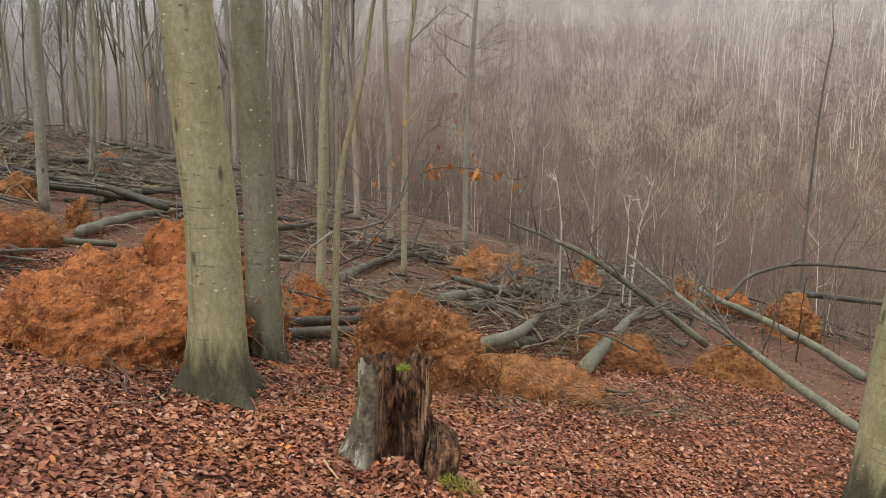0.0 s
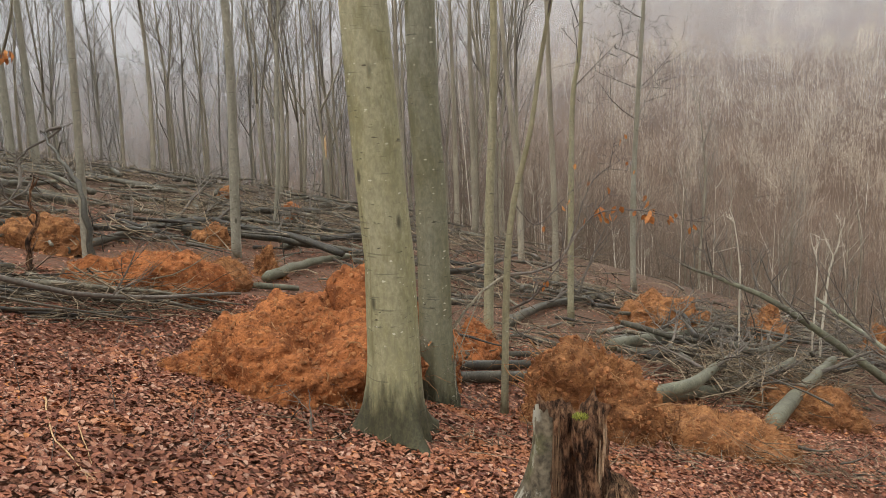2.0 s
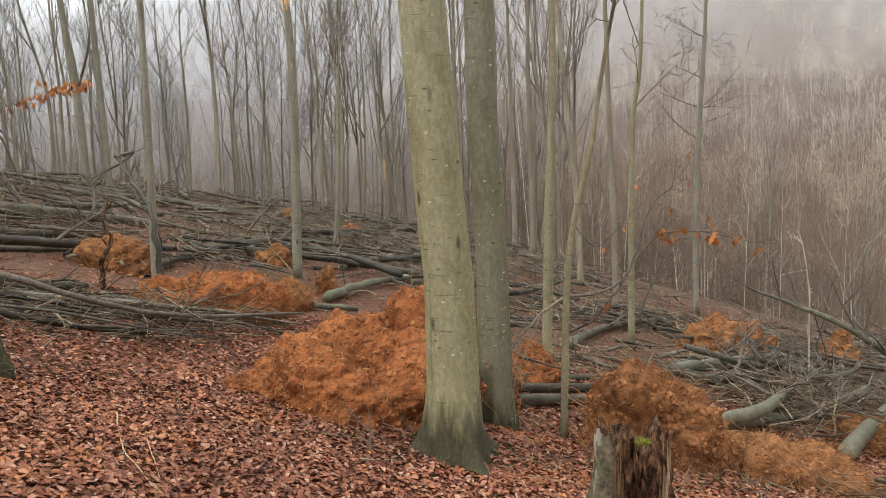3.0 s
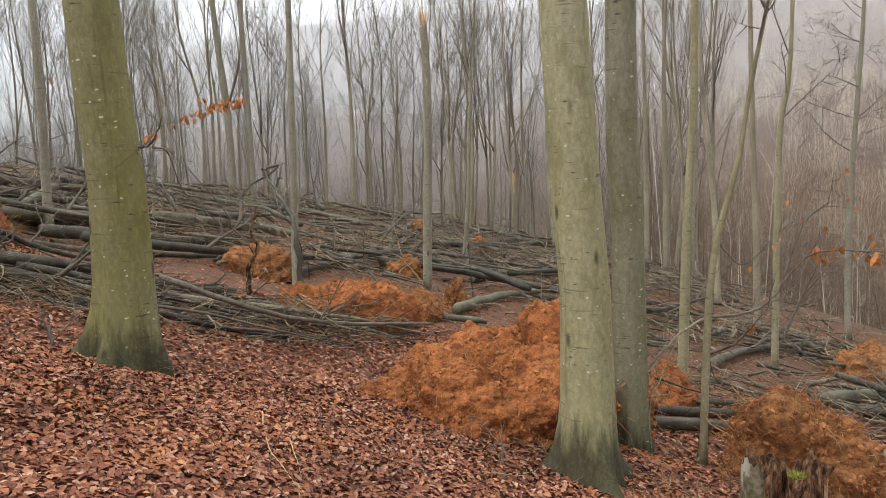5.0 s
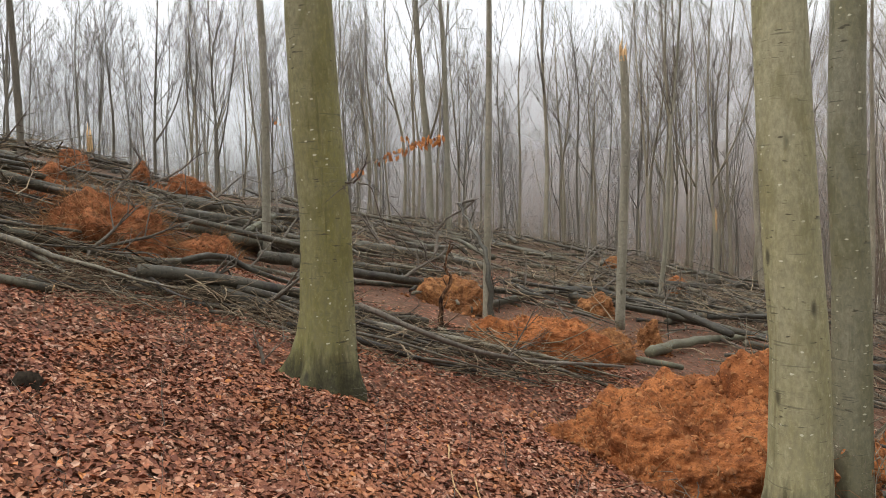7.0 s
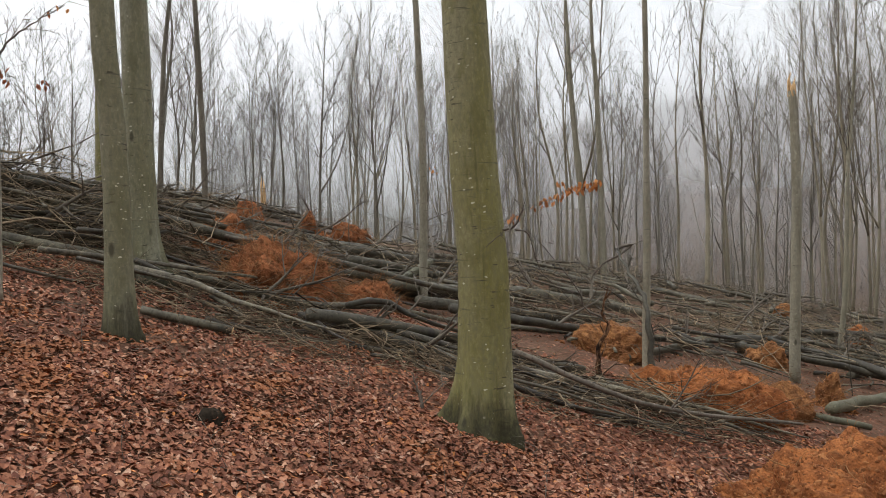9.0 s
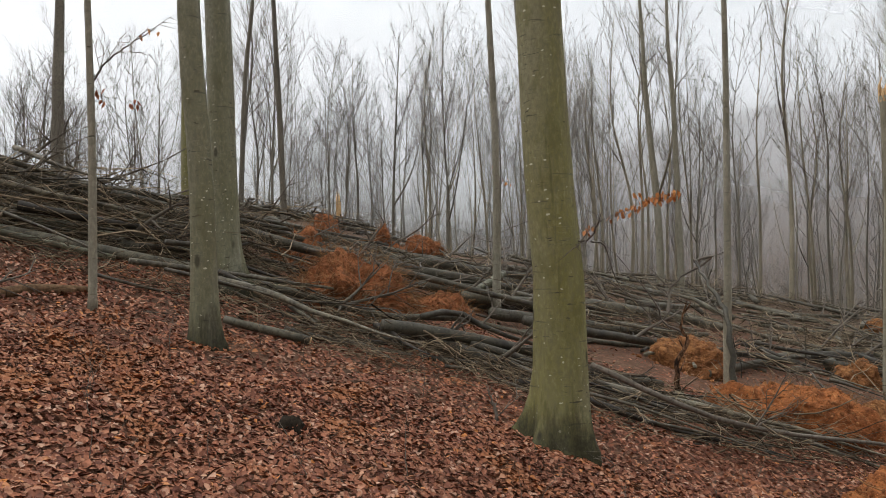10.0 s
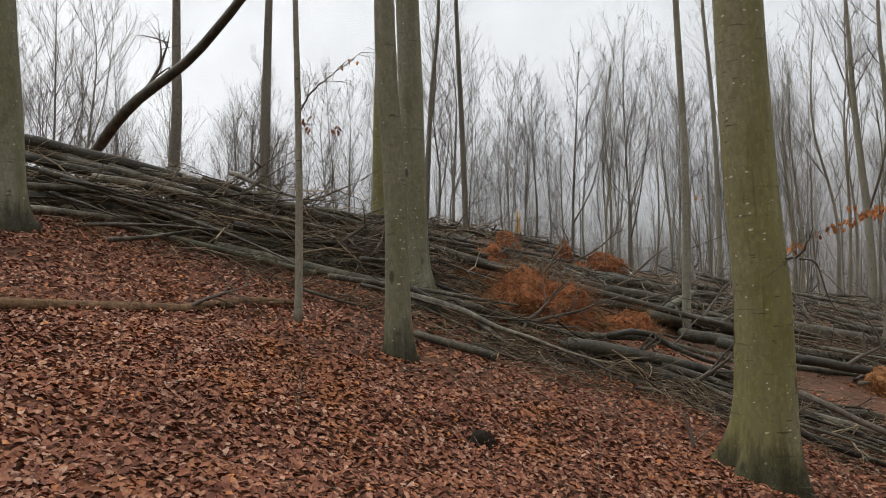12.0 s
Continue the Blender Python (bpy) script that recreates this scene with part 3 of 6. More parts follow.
big_tree(-15.74, 3.65, 0.31, [(0.01, 0.03, 2.72), (0.03, 0.13, 5.19)], 18, BARK_MOSS, 8, "yellow-green beech standing behind the brushwood", 0.6, ((0, 0.4),))

slim_tree(-8.0, 0.89, 0.082, [(0.0, 0.02, 1.59), (0.0, -0.01, 3.36)], 8, 11, "thin grey sapling on the leafy slope", (0.42, 9, 1.0))
slim_tree(-11.6, 8.2, 0.155, [(0.04, 0.06, 3.15), (0.0, 0.0, 6.26)], 14, 12, "slim grey beech among the felled logs", (0.5, 12, 1.7))
slim_tree(-7.38, 9.25, 0.125, [(0.05, 0.04, 2.16), (0.1, 0.08, 4.7)], 14, 13, "slim grey beech beside orange soil", (0.5, 12, 1.7))
slim_tree(-2.0, 11.95, 0.165, [(0.05, 0.01, 2.08), (0.16, 0.03, 4.67)], 15, 14, "slim straight beech with greenish bark", (0.5, 12, 1.8), BARK_YOUNG)
slim_tree(-1.1, 7.3, 0.075, [(0.04, 0.01, 1.42), (0.12, 0.02, 2.21), (0.29, 0.04, 2.91), (0.41, 0.05, 3.69)], 7.5, 15, "crooked young beech leaning over the lying logs", (0.5, 8, 0.9), BARK_YOUNG)
slim_tree(-0.82, 15.45, 0.133, [(0.01, 0.0, 2.99), (0.04, 0.0, 4.67), (0.18, 0.01, 5.75)], 13, 16, "slim grey beech with rising branches", (0.35, 14, 1.9), BARK_YOUNG)
slim_tree(-1.47, 20.74, 0.18, [(-0.07, -0.01, 3.02), (-0.21, -0.02, 6.71)], 17, 17, "slim pale beech at the clearing's edge", (0.5, 12, 2.0), STEM)
slim_tree(-2.98, 25.59, 0.21, [(-0.1, -0.01, 2.82), (-0.52, -0.07, 7.37)], 17, 18, "pale beech at the clearing's edge", (0.5, 12, 2.2), STEM)
slim_tree(0.73, 24.0, 0.18, [(-0.04, 0.0, 3.54), (0.14, 0.0, 7.82)], 13, 19, "pale beech with bare spreading side branches", (0.38, 24, 2.6), kids=(6, 5), rise=(0.05, 0.9))
slim_tree(-5.61, 31.27, 0.25, [(-0.02, 0.0, 4.65), (-0.07, -0.01, 7.94)], 18, 20, "pale straight forest beech", (0.5, 12, 2.4), STEM)
slim_tree(-6.9, 33.8, 0.25, [(0.0, 0.0, 3.7), (-0.03, -0.01, 7.01)], 18, 21, "pale straight forest beech", (0.5, 12, 2.4), STEM)
slim_tree(-9.3, 33.4, 0.25, [(0.0, 0.0, 3.41), (-0.11, -0.03, 6.65)], 18, 22, "pale straight forest beech", (0.5, 12, 2.4), STEM)
slim_tree(-10.24, 21.54, 0.15, [(0.21, 0.1, 2.09), (0.33, 0.16, 5.17)], 13, 23, "thin dark tree leaning over the lying logs", (0.35, 14, 1.7))
slim_tree(14.2, 28.6, 0.12, [(-0.10, 0.1, 4.03), (-0.12, 0.17, 8.88), (0.0, 0.15, 11.07)], 13, 24, "dead dark tree with few broken branches", (0.32, 16, 2.2), BRANCH, (3, 3), rise=(0.05, 0.9))
# the next four wear the bark darkened for backlight
slim_tree(-19.1, 1.54, 0.285, [(0.01, 0.06, 2.54), (0.01, 0.12, 4.7)], 17, 25, "grey beech behind the log pile", (0.6, 10, 2.0), STEM_BACKLIT)
slim_tree(-17.0, -0.54, 0.25, [(0.0, 0.1, 1.97), (0.0, 0.09, 3.81)], 16, 26, "grey beech behind the log pile", (0.6, 10, 2.0), STEM_BACKLIT)
slim_tree(-21.46, 7.74, 0.19, [(-0.03, -0.07, 3.59), (-0.06, -0.18, 7.1)], 15, 27, "slim dark beech on the crest", (0.55, 10, 1.8), STEM_BACKLIT)
slim_tree(-17.84, 5.3, 0.125, [(0.06, 0.18, 3.65), (0.13, 0.39, 5.8)], 13, 28, "slim leaning beech on the crest", (0.55, 10, 1.6), STEM_BACKLIT)
slim_tree(-28.3, 22.4, 0.24, [(-0.01, -0.01, 6.94), (-0.2, -0.25, 12.2)], 17, 29, "slim forest beech past the clearing", (0.5, 12, 2.2))
slim_tree(-24.2, 26.7, 0.36, [(-0.02, -0.01, 3.38), (-0.26, -0.24, 8.44)], 18, 30, "pale forest beech past the clearing", (0.5, 12, 2.4))
slim_tree(-23.6, 27.4, 0.33, [(-0.02, -0.02, 3.39), (-0.07, -0.06, 8.46)], 18, 31, "pale forest beech past the clearing", (0.5, 12, 2.4))
broken_tree(-8.16, 15.1, 0.21, [(0.14, 0.07, 4.11), (0.11, 0.06, 6.0)], 40, "slim beech snapped off high up with torn top", 7, 0.55)
broken_tree(-14.4, 37.0, 0.24, [(-0.02, -0.01, 2.3)], 41, "snapped trunk with pale torn splinters", 6, 1.6)
broken_tree(-33.1, 14.7, 0.34, [(0.0, 0.0, 0.5)], 42, "snapped stub with pale torn splinters on the crest", 5, 1.7)


# ---------------------------------------------------------------- the forest past the clearing
def fan_crown(rng, g, line, r0, top, start, limbs, lean, subs=5, fine=4):
    """Limbs that leave the stem steeply and fan out upwards, with sub-branches and fine twigs."""
    for i in range(limbs):
        u = start + (0.97 - start) * (i + rng.random()) / limbs
        k = min(range(len(line)), key=lambda q: abs(line[q].z - u * top))
        a, out = rng.uniform(0, 2 * math.pi), lean * rng.uniform(0.7, 1.4) * (1.15 - 0.5 * u)
        v = Vector((math.cos(a) * out, math.sin(a) * out, 1.0)).normalized()
        ln = (0.16 + 0.42 * (1 - u)) * top * rng.uniform(0.55, 1.1)
        pts, q = [line[k].copy()], line[k].copy()
        for s in range(3):
            v = (v + rand_dir(rng) * 0.10 + Vector((0, 0, 0.12))).normalized()
            q = q + v * ln / 3
            pts.append(q)
        r = max(0.013, r0 * (0.38 - 0.25 * u))
        g.tube(pts, [r, r * 0.75, r * 0.5, 0.01], 3, cap=False, point=True)
        for j in range(subs):
            w = 0.2 + 0.75 * (j + rng.random()) / subs
            s = min(2, int(w * 3))
            o = pts[s].lerp(pts[s + 1], w * 3 - s)
            t = (pts[s + 1] - pts[s]).normalized()
            d = (t + rand_dir(rng) * 0.55 + Vector((0, 0, 0.2))).normalized()
            l2 = ln * (0.5 - 0.22 * w) * rng.uniform(0.7, 1.25)
            e = o + d * l2
            g.tube([o, e], [max(0.010, r * 0.42), 0.004], 3, cap=False, point=True)
            for f in range(fine):
                p = o.lerp(e, rng.uniform(0.25, 0.95))
                d2 = (d + rand_dir(rng) * 0.6 + Vector((0, 0, 0.25))).normalized()
                g.tube([p, p + d2 * l2 * rng.uniform(0.3, 0.6)], [0.0075, 0.003], 3, cap=False, point=True)


def forest_kinds(count, seed, stem, branch, tall, start, limbs, lean, girth, forked):
    """A few tree shapes that the forest repeats; some fork into two or three leaders."""
    kinds = []
    for s in range(count):
        rng = random.Random(seed + s)
        top = rng.uniform(*tall)
        r0 = rng.uniform(*girth)
        bend = lambda k: rng.uniform(-k, k)
        line = curve_pts([(0, 0, 0), (bend(0.25), bend(0.25), top * 0.3), (bend(0.5), bend(0.5), top * 0.65), (bend(0.7), bend(0.7), top)], 14)
        g, c = Geo(), Geo()
        g.tube(line, [r0 * (1.1 - 0.98 * i / 13) for i in range(14)], 6)
        fan_crown(rng, c, line, r0, top, rng.uniform(*start), limbs, lean)
        for f in range(forked[s % len(forked)]):
            k = rng.randrange(3, 6)
            a = rng.uniform(0, 6.283)
            d = Vector((math.cos(a), math.sin(a), 0)) * rng.uniform(0.9, 1.8)
            e = Vector((line[-1].x + d.x * 1.5, line[-1].y + d.y * 1.5, top * rng.uniform(0.8, 0.98)))
            lead = curve_pts([line[k], line[k].lerp(e, 0.3) + d * 0.35, e], 12)
            g.tube(lead, [r0 * 0.7 * (1.0 - 0.9 * i / 11) for i in range(12)], 5)
            fan_crown(rng, c, lead, r0 * 0.7, top, 0.5, limbs // 2, lean)
        kinds.append((g.mesh("trunk", stem), c.mesh("crown", branch)))
    return kinds


KINDS = (forest_kinds(7, 100, STEM, FOREST_BRANCH, (14, 18.5), (0.3, 0.5), 13, 0.55, (0.07, 0.12), (0, 1, 0, 2, 0, 1, 0))
         + forest_kinds(6, 140, STEM_BACKLIT, FOREST_BRANCH_BACKLIT, (11, 15), (0.22, 0.4), 18, 0.85, (0.07, 0.11), (0, 2, 1, 0, 1, 0)))


def forest_tree(x, y, k, turn, size):
    t = thing("forest_beech", "bare slender forest beech in winter mist", "tree", (x, y, height(x, y) - 0.15), group="forest trees")
    t.rotation_euler = (radians(2) * math.sin(turn * 3), radians(2) * math.cos(turn * 5), turn)
    t.scale = (size, size, size)
    part("trunk", KINDS[k][0], None, t)
    part("crown", KINDS[k][1], None, t)


rng = random.Random(7)
placed = []


def scatter(count, a0, a1, r0, r1, gap, smin=0.85, smax=1.15, kinds=(0, 13)):
    tries = done = 0
    while done < count and tries < count * 40:
        tries += 1
        a, r = radians(rng.uniform(a0, a1)), math.sqrt(rng.uniform(r0 * r0, r1 * r1))
        x, y = -r * math.sin(a), r * math.cos(a)
        if any((x - u) ** 2 + (y - v) ** 2 < gap * gap for u, v in placed):
            continue
        placed.append((x, y))
        done += 1
        forest_tree(x, y, rng.randrange(*kinds), rng.uniform(0, 6.28), rng.uniform(smin, smax))


scatter(120, 10, 50, 41, 84, 1.7, 0.8, 1.12, (0, 9))
scatter(46, 46, 60, 44, 80, 1.8, 0.75, 1.02, (0, 10))
# mostly the kinds painted dark, as backlit against the bright sky
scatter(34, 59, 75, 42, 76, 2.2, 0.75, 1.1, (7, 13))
scatter(10, 58, 75, 50, 80, 3.0, 0.6, 0.85, (0, 7))
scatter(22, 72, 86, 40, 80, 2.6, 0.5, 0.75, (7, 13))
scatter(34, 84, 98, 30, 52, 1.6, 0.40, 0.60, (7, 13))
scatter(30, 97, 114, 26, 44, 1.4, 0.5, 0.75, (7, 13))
scatter(20, 6, 26, 32, 50, 2.0, kinds=(0, 7))
scatter(26, -38, 10, 38, 72, 2.4, 0.5, 0.8, (0, 7))


def twig_mesh(name, label, S, E, W, material):
    """Many thin tapering twigs from S to E as one mesh."""
    D = E - S
    side = np.cross(D, np.array([0.3, 0.2, 1.0]))
    side /= np.linalg.norm(side, axis=1)[:, None] + 1e-9
    side2 = np.cross(D, side)
    side2 /= np.linalg.norm(side2, axis=1)[:, None] + 1e-9
    c1, s1 = -0.5, 0.866
    V = np.stack([S + side * W[:, None], S + (side * c1 + side2 * s1) * W[:, None], S + (side * c1 - side2 * s1) * W[:, None], E], 1).reshape(-1, 3)
    o = np.arange(len(S))[:, None] * 4
    F = np.concatenate([o + np.array([0, 1, 3]), o + np.array([1, 2, 3]), o + np.array([2, 0, 3])], 1).reshape(-1, 3)
    me = bpy.data.meshes.new(name)
    me.vertices.add(len(V))
    me.vertices.foreach_set("co", V.ravel())
    me.loops.add(F.size)
    me.loops.foreach_set("vertex_index", F.ravel().astype(np.int32))
    me.polygons.add(len(F))
    me.polygons.foreach_set("loop_start", np.arange(0, F.size, 3, dtype=np.int32))
    me.update(calc_edges=True)
    me.materials.append(material)
    tagged(new(name, me), label, "woodland", kind="stuff")


def domed_wood(name, label, count, a0, a1, r0, r1, material, seed, tall, spread, width, limbs=8, shell=60):
    """A leafless wood of rounded crowns: for each tree a stem, a few limbs and a dome of short rising twigs."""
    r_ = np.random.RandomState(seed)
    az, rr = np.radians(r_.uniform(a0, a1, count)), np.sqrt(r_.uniform(r0 * r0, r1 * r1, count))
    X, Y = -rr * np.sin(az), rr * np.cos(az)
    Z = np.array([height(float(a), float(b)) for a, b in zip(X, Y)])
    # twig width grows with distance to fit the camera's view
    width = width * rr / rr.mean()
    H, R = r_.uniform(*tall, count), r_.uniform(*spread, count)
    base = np.stack([X, Y, Z - 0.3], 1)
    tip = base + np.stack([r_.normal(0, 0.4, count), r_.normal(0, 0.4, count), H * 0.8], 1)
    starts, ends, rad = [base], [tip], [width * 0.55]
    up = np.array([0, 0, 1.0])

    def dome(k0, k1, low):
        a, c = r_.uniform(0, 2 * np.pi, count), r_.uniform(low, 1.0, count)
        k = r_.uniform(k0, k1, count)
        q = np.sqrt(1 - np.clip(c, 0, 1) ** 2) * R * k
        return base + np.stack([np.cos(a) * q, np.sin(a) * q, H * 0.5 + c * H * 0.5 * k], 1)

    for k in range(limbs):
        u = r_.uniform(0.2, 0.7, count)[:, None]
        s = base * (1 - u) + tip * u
        starts.append(s), ends.append(dome(0.7, 1.0, 0.1)), rad.append(width * 0.4)
    for k in range(shell):
        e = dome(0.55, 1.06, -0.5)
        core = base + up * (H * 0.3)[:, None]
        d = (e - core) / np.linalg.norm(e - core, axis=1)[:, None] + up * 0.35 + r_.normal(0, 0.45, (count, 3))
        ln = (R * r_.uniform(0.14, 0.36, count))[:, None]
        starts.append(e - d * ln), ends.append(e), rad.append(width * r_.uniform(0.3, 0.6))
    twig_mesh(name, label, np.concatenate(starts), np.concatenate(ends), np.concatenate(rad), material)


def far_forest(name, label, count, a0, a1, r0, r1, material, twigs, seed, hmin, hmax, width, sway=0.9, sub=1, wide=1.0):
    """A distant wood of many thin stems and fine rising twigs."""
    r_ = np.random.RandomState(seed)
    az = np.radians(r_.uniform(a0, a1, count))
    rr = np.sqrt(r_.uniform(r0 * r0, r1 * r1, count))
    X, Y = -rr * np.sin(az), rr * np.cos(az)
    Z = np.array([height(float(a), float(b)) for a, b in zip(X, Y)])
    H = r_.uniform(hmin, hmax, count)
    starts, ends, rad = [], [], []
    base = np.stack([X, Y, Z - 0.3], 1)
    tip = base + np.stack([r_.normal(0, sway, count), r_.normal(0, sway, count), H], 1)
    starts.append(base), ends.append(tip), rad.append(np.full(count, width))
    for k in range(twigs):
        u = r_.uniform(0.3, 0.97, count)[:, None]
        s = base * (1 - u) + tip * u
        a = r_.uniform(0, 2 * np.pi, count)
        ln = (H * (0.40 - 0.25 * u[:, 0]) * r_.uniform(0.6, 1.3, count))[:, None]
        e = s + ln * np.stack([np.cos(a) * wide * r_.uniform(0.4, 1.1, count), np.sin(a) * wide * r_.uniform(0.4, 1.1, count), r_.uniform(0.15, 1.05, count)], 1)
        starts.append(s), ends.append(e), rad.append(np.full(count, width * 0.42))
        for q in range(sub):
            w = r_.uniform(0.3, 0.8, count)[:, None]
            s2 = s * (1 - w) + e * w
            a = a + r_.uniform(-1.2, 1.2, count)
            e2 = s2 + ln * 0.55 * np.stack([np.cos(a) * r_.uniform(0.2, 0.9, count), np.sin(a) * r_.uniform(0.2, 0.9, count), r_.uniform(0.3, 1.3, count)], 1)
            starts.append(s2), ends.append(e2), rad.append(np.full(count, width * 0.3))
    twig_mesh(name, label, np.concatenate(starts), np.concatenate(ends), np.concatenate(rad), material)


domed_wood("valley_thicket", "brown leafless thicket filling the valley", 820, -45, 20, 48, 130, THICKET, 21, (6, 11), (1.5, 2.8), 0.032, 6, 96)
domed_wood("shoulder_wood", "red-brown leafless wood on the shoulder of the near slope", 240, -32, 13, 50, 72, SHOULDER, 41, (12.5, 16), (1.7, 3.0), 0.020, 14, 105)
far_forest("shoulder_stems", "thin bare stems of the wood on the shoulder", 200, -32, 13, 46, 66, SHOULDER, 7, 42, 11, 15, 0.035, 0.6, 2, 0.7)
far_forest("valley_stems", "thin bare stems standing in the valley thicket", 120, -45, 22, 44, 120, THICKET, 8, 27, 6, 12, 0.03, 0.8, 2, 0.8)
domed_wood("slope_wood", "leafless grey-brown wood low on the opposite slope", 1150, -48, 14, 125, 230, FAR_HAZE_TWIG, 22, (8, 14), (2.2, 3.8), 0.066, 4, 84)
domed_wood("slope_wood", "leafless grey-brown wood high on the opposite slope", 1250, -48, 14, 230, 400, FAR_HAZE_TWIG, 32, (9, 15), (2.8, 4.8), 0.12, 2, 50)
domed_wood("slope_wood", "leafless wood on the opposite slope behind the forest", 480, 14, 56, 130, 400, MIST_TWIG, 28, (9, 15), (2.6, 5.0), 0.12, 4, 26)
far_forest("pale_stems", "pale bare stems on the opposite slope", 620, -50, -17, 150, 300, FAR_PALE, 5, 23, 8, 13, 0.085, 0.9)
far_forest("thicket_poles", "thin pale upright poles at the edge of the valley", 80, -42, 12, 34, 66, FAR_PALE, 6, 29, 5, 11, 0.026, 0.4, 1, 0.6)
far_forest("thicket_stems", "thin pale saplings at the edge of the valley", 150, -42, 14, 33, 72, THICKET, 14, 26, 4, 9, 0.028, 0.9, 2)
domed_wood("mist_wood", "grey leafless wood fading into mist", 1250, 8, 80, 84, 170, MIST_TWIG, 24, (11, 17), (2.2, 3.8), 0.045, 8, 44)
domed_wood("mist_wood", "tall grey leafless wood in thin mist", 190, 30, 70, 68, 104, MIST_TWIG, 35, (14, 20), (1.8, 3.2), 0.034, 12, 60)
domed_wood("mist_wood", "low grey leafless wood behind the crest", 300, 76, 120, 50, 140, MIST_TWIG, 25, (8, 13), (1.8, 3.2), 0.045, 9, 40)


# ---------------------------------------------------------------- upturned root plates
def clod(g, rng, c, r):
    """One rough crumb of earth: an uneven twenty-sided lump, turned and squashed at random."""
    turn = [9.0 * rng.uniform(0.6, 1.3) for k in range(3)]
    size = Vector([rng.uniform(0.6, 1.2) for k in range(3)])
    m = Euler(turn).to_matrix()
    q = (1 + 5 ** 0.5) / 2
    base = [(-1, q, 0), (1, q, 0), (-1, -q, 0), (1, -q, 0), (0, -1, q), (0, 1, q), (0, -1, -q), (0, 1, -q), (q, 0, -1), (q, 0, 1), (-q, 0, -1), (-q, 0, 1)]
    o = len(g.v)
    for k, e in enumerate(base):
        g.v.append(c + m @ (Vector(e) * 0.526 * size) * r * (1 + 0.22 * math.sin(turn[0] * 7 + k * 2.7)))
    for f in ((0, 11, 5), (0, 5, 1), (0, 1, 7), (0, 7, 10), (0, 10, 11), (1, 5, 9), (5, 11, 4), (11, 10, 2), (10, 7, 6), (7, 1, 8),
              (3, 9, 4), (3, 4, 2), (3, 2, 6), (3, 6, 8), (3, 8, 9), (4, 9, 5), (2, 4, 11), (6, 2, 10), (8, 6, 7), (9, 8, 1)):
        g.f.append(tuple(o + t for t in f))


def mound(x, y, w, d, h, turn, seed, material, roots=14, label="", sub=5, peak=0.0, sink=0.15, hair=260, lumps=320, crumb=None, reach=0.3):
    """A torn-up root plate: a crumbling heap of loam with clods round it and roots hanging out."""
    rng_ = random.Random(seed)
    ob = thing("root_plate", label or "upturned root plate of orange loam", "root plate", (x, y, height(x, y) - sink), group="root plates")
    ob.rotation_euler = (0, 0, radians(turn))
    bm = bmesh.new()
    bmesh.ops.create_icosphere(bm, subdivisions=sub, radius=1.0)
    off = Vector((seed * 3.1, seed * 1.7, seed * 0.9))
    amp = min(1.0, 0.35 + 0.6 * h)
    for v in bm.verts:
        p = v.co.copy()
        low = max(0.0, 0.25 - p.z)
        q = Vector((p.x * w / 2 * (1 + 0.25 * low), p.y * d / 2 * (1 + 0.25 * low), (max(p.z, -0.45) * 0.66 + 0.34) * h))
        if peak:
            q.z *= 1 + peak * p.x
        s = 0.30 * noise.noise(q * 1.3 + off) + 0.15 * noise.noise(q * 3.1 + off)
        s += 0.10 * (noise.turbulence(q * 4.0 + off, 3, True) - 0.6)
        s += 0.055 * max(0.0, noise.noise(q * 6.5 + off)) + 0.03 * (abs(noise.noise(q * 12.5 + off)) - 0.2)
        s += 0.045 * noise.noise(q * 9 + off) + 0.022 * (noise.turbulence(q * 21 + off, 3, True) - 0.5) + 0.013 * noise.noise(q * 44 + off)
        v.co = q + (p.normalized() + Vector((0, 0, 0.25))) * s * amp
    me = bpy.data.meshes.new("soil")
    bm.to_mesh(me)
    me.materials.append(material)
    me.polygons.foreach_set("use_smooth", [sub > 5] * len(me.polygons))
    spots = [(v.co.copy(), v.normal.copy()) for v in bm.verts if v.co.z > 0.12 * h]
    bm.free()
    earth = part("soil", me, material, ob)
    clods = Geo()
    for i in range(50):
        a = rng_.uniform(0, 6.283)
        k = rng_.uniform(0.75, 1.35)
        lx, ly = math.cos(a) * w / 2 * k, math.sin(a) * d / 2 * k
        ca, sa = math.cos(radians(turn)), math.sin(radians(turn))
        c = Vector((lx, ly, height(x + lx * ca - ly * sa, y + lx * sa + ly * ca) - height(x, y) + sink))
        r = rng_.choice((0.015, 0.02, 0.03, 0.045, 0.06))
        clod(clods, rng_, c, r)
    for i in range(lumps):
        c, nor = rng_.choice(spots)
        r = rng_.choice((0.006, 0.007, 0.009, 0.011, 0.014, 0.019, 0.025)) * min(1.3, 0.7 + 0.5 * h)
        clod(clods, rng_, c, r)
    tagged(part("loam_crumb", clods, crumb or CLOD, ob, smooth=False), "crumbled clods of loam", kind="stuff")

    def strand(g, n, r0, ln, sides):
        p, nor = rng_.choice(spots)
        out = (nor + Vector((0, 0, 0.1))).normalized()
        pts, q, v = [p - out * 0.05], p, out
        for s in range(n):
            v = (v + rand_dir(rng_) * 0.65 + Vector((0, 0, -0.32))).normalized()
            q = q + v * ln / n
            pts.append(q)
        g.tube(pts, [r0 * (1 - 0.8 * s / n) for s in range(n + 1)], sides, cap=False, point=True)

    for i in range(roots):
        g = Geo()
        strand(g, 5, rng_.choice((0.003, 0.004, 0.006, 0.009)), rng_.uniform(0.2, 0.6) * min(1.2, h + 0.3), 4)
        part("root", g, ROOT, earth)
    fuzz = Geo()
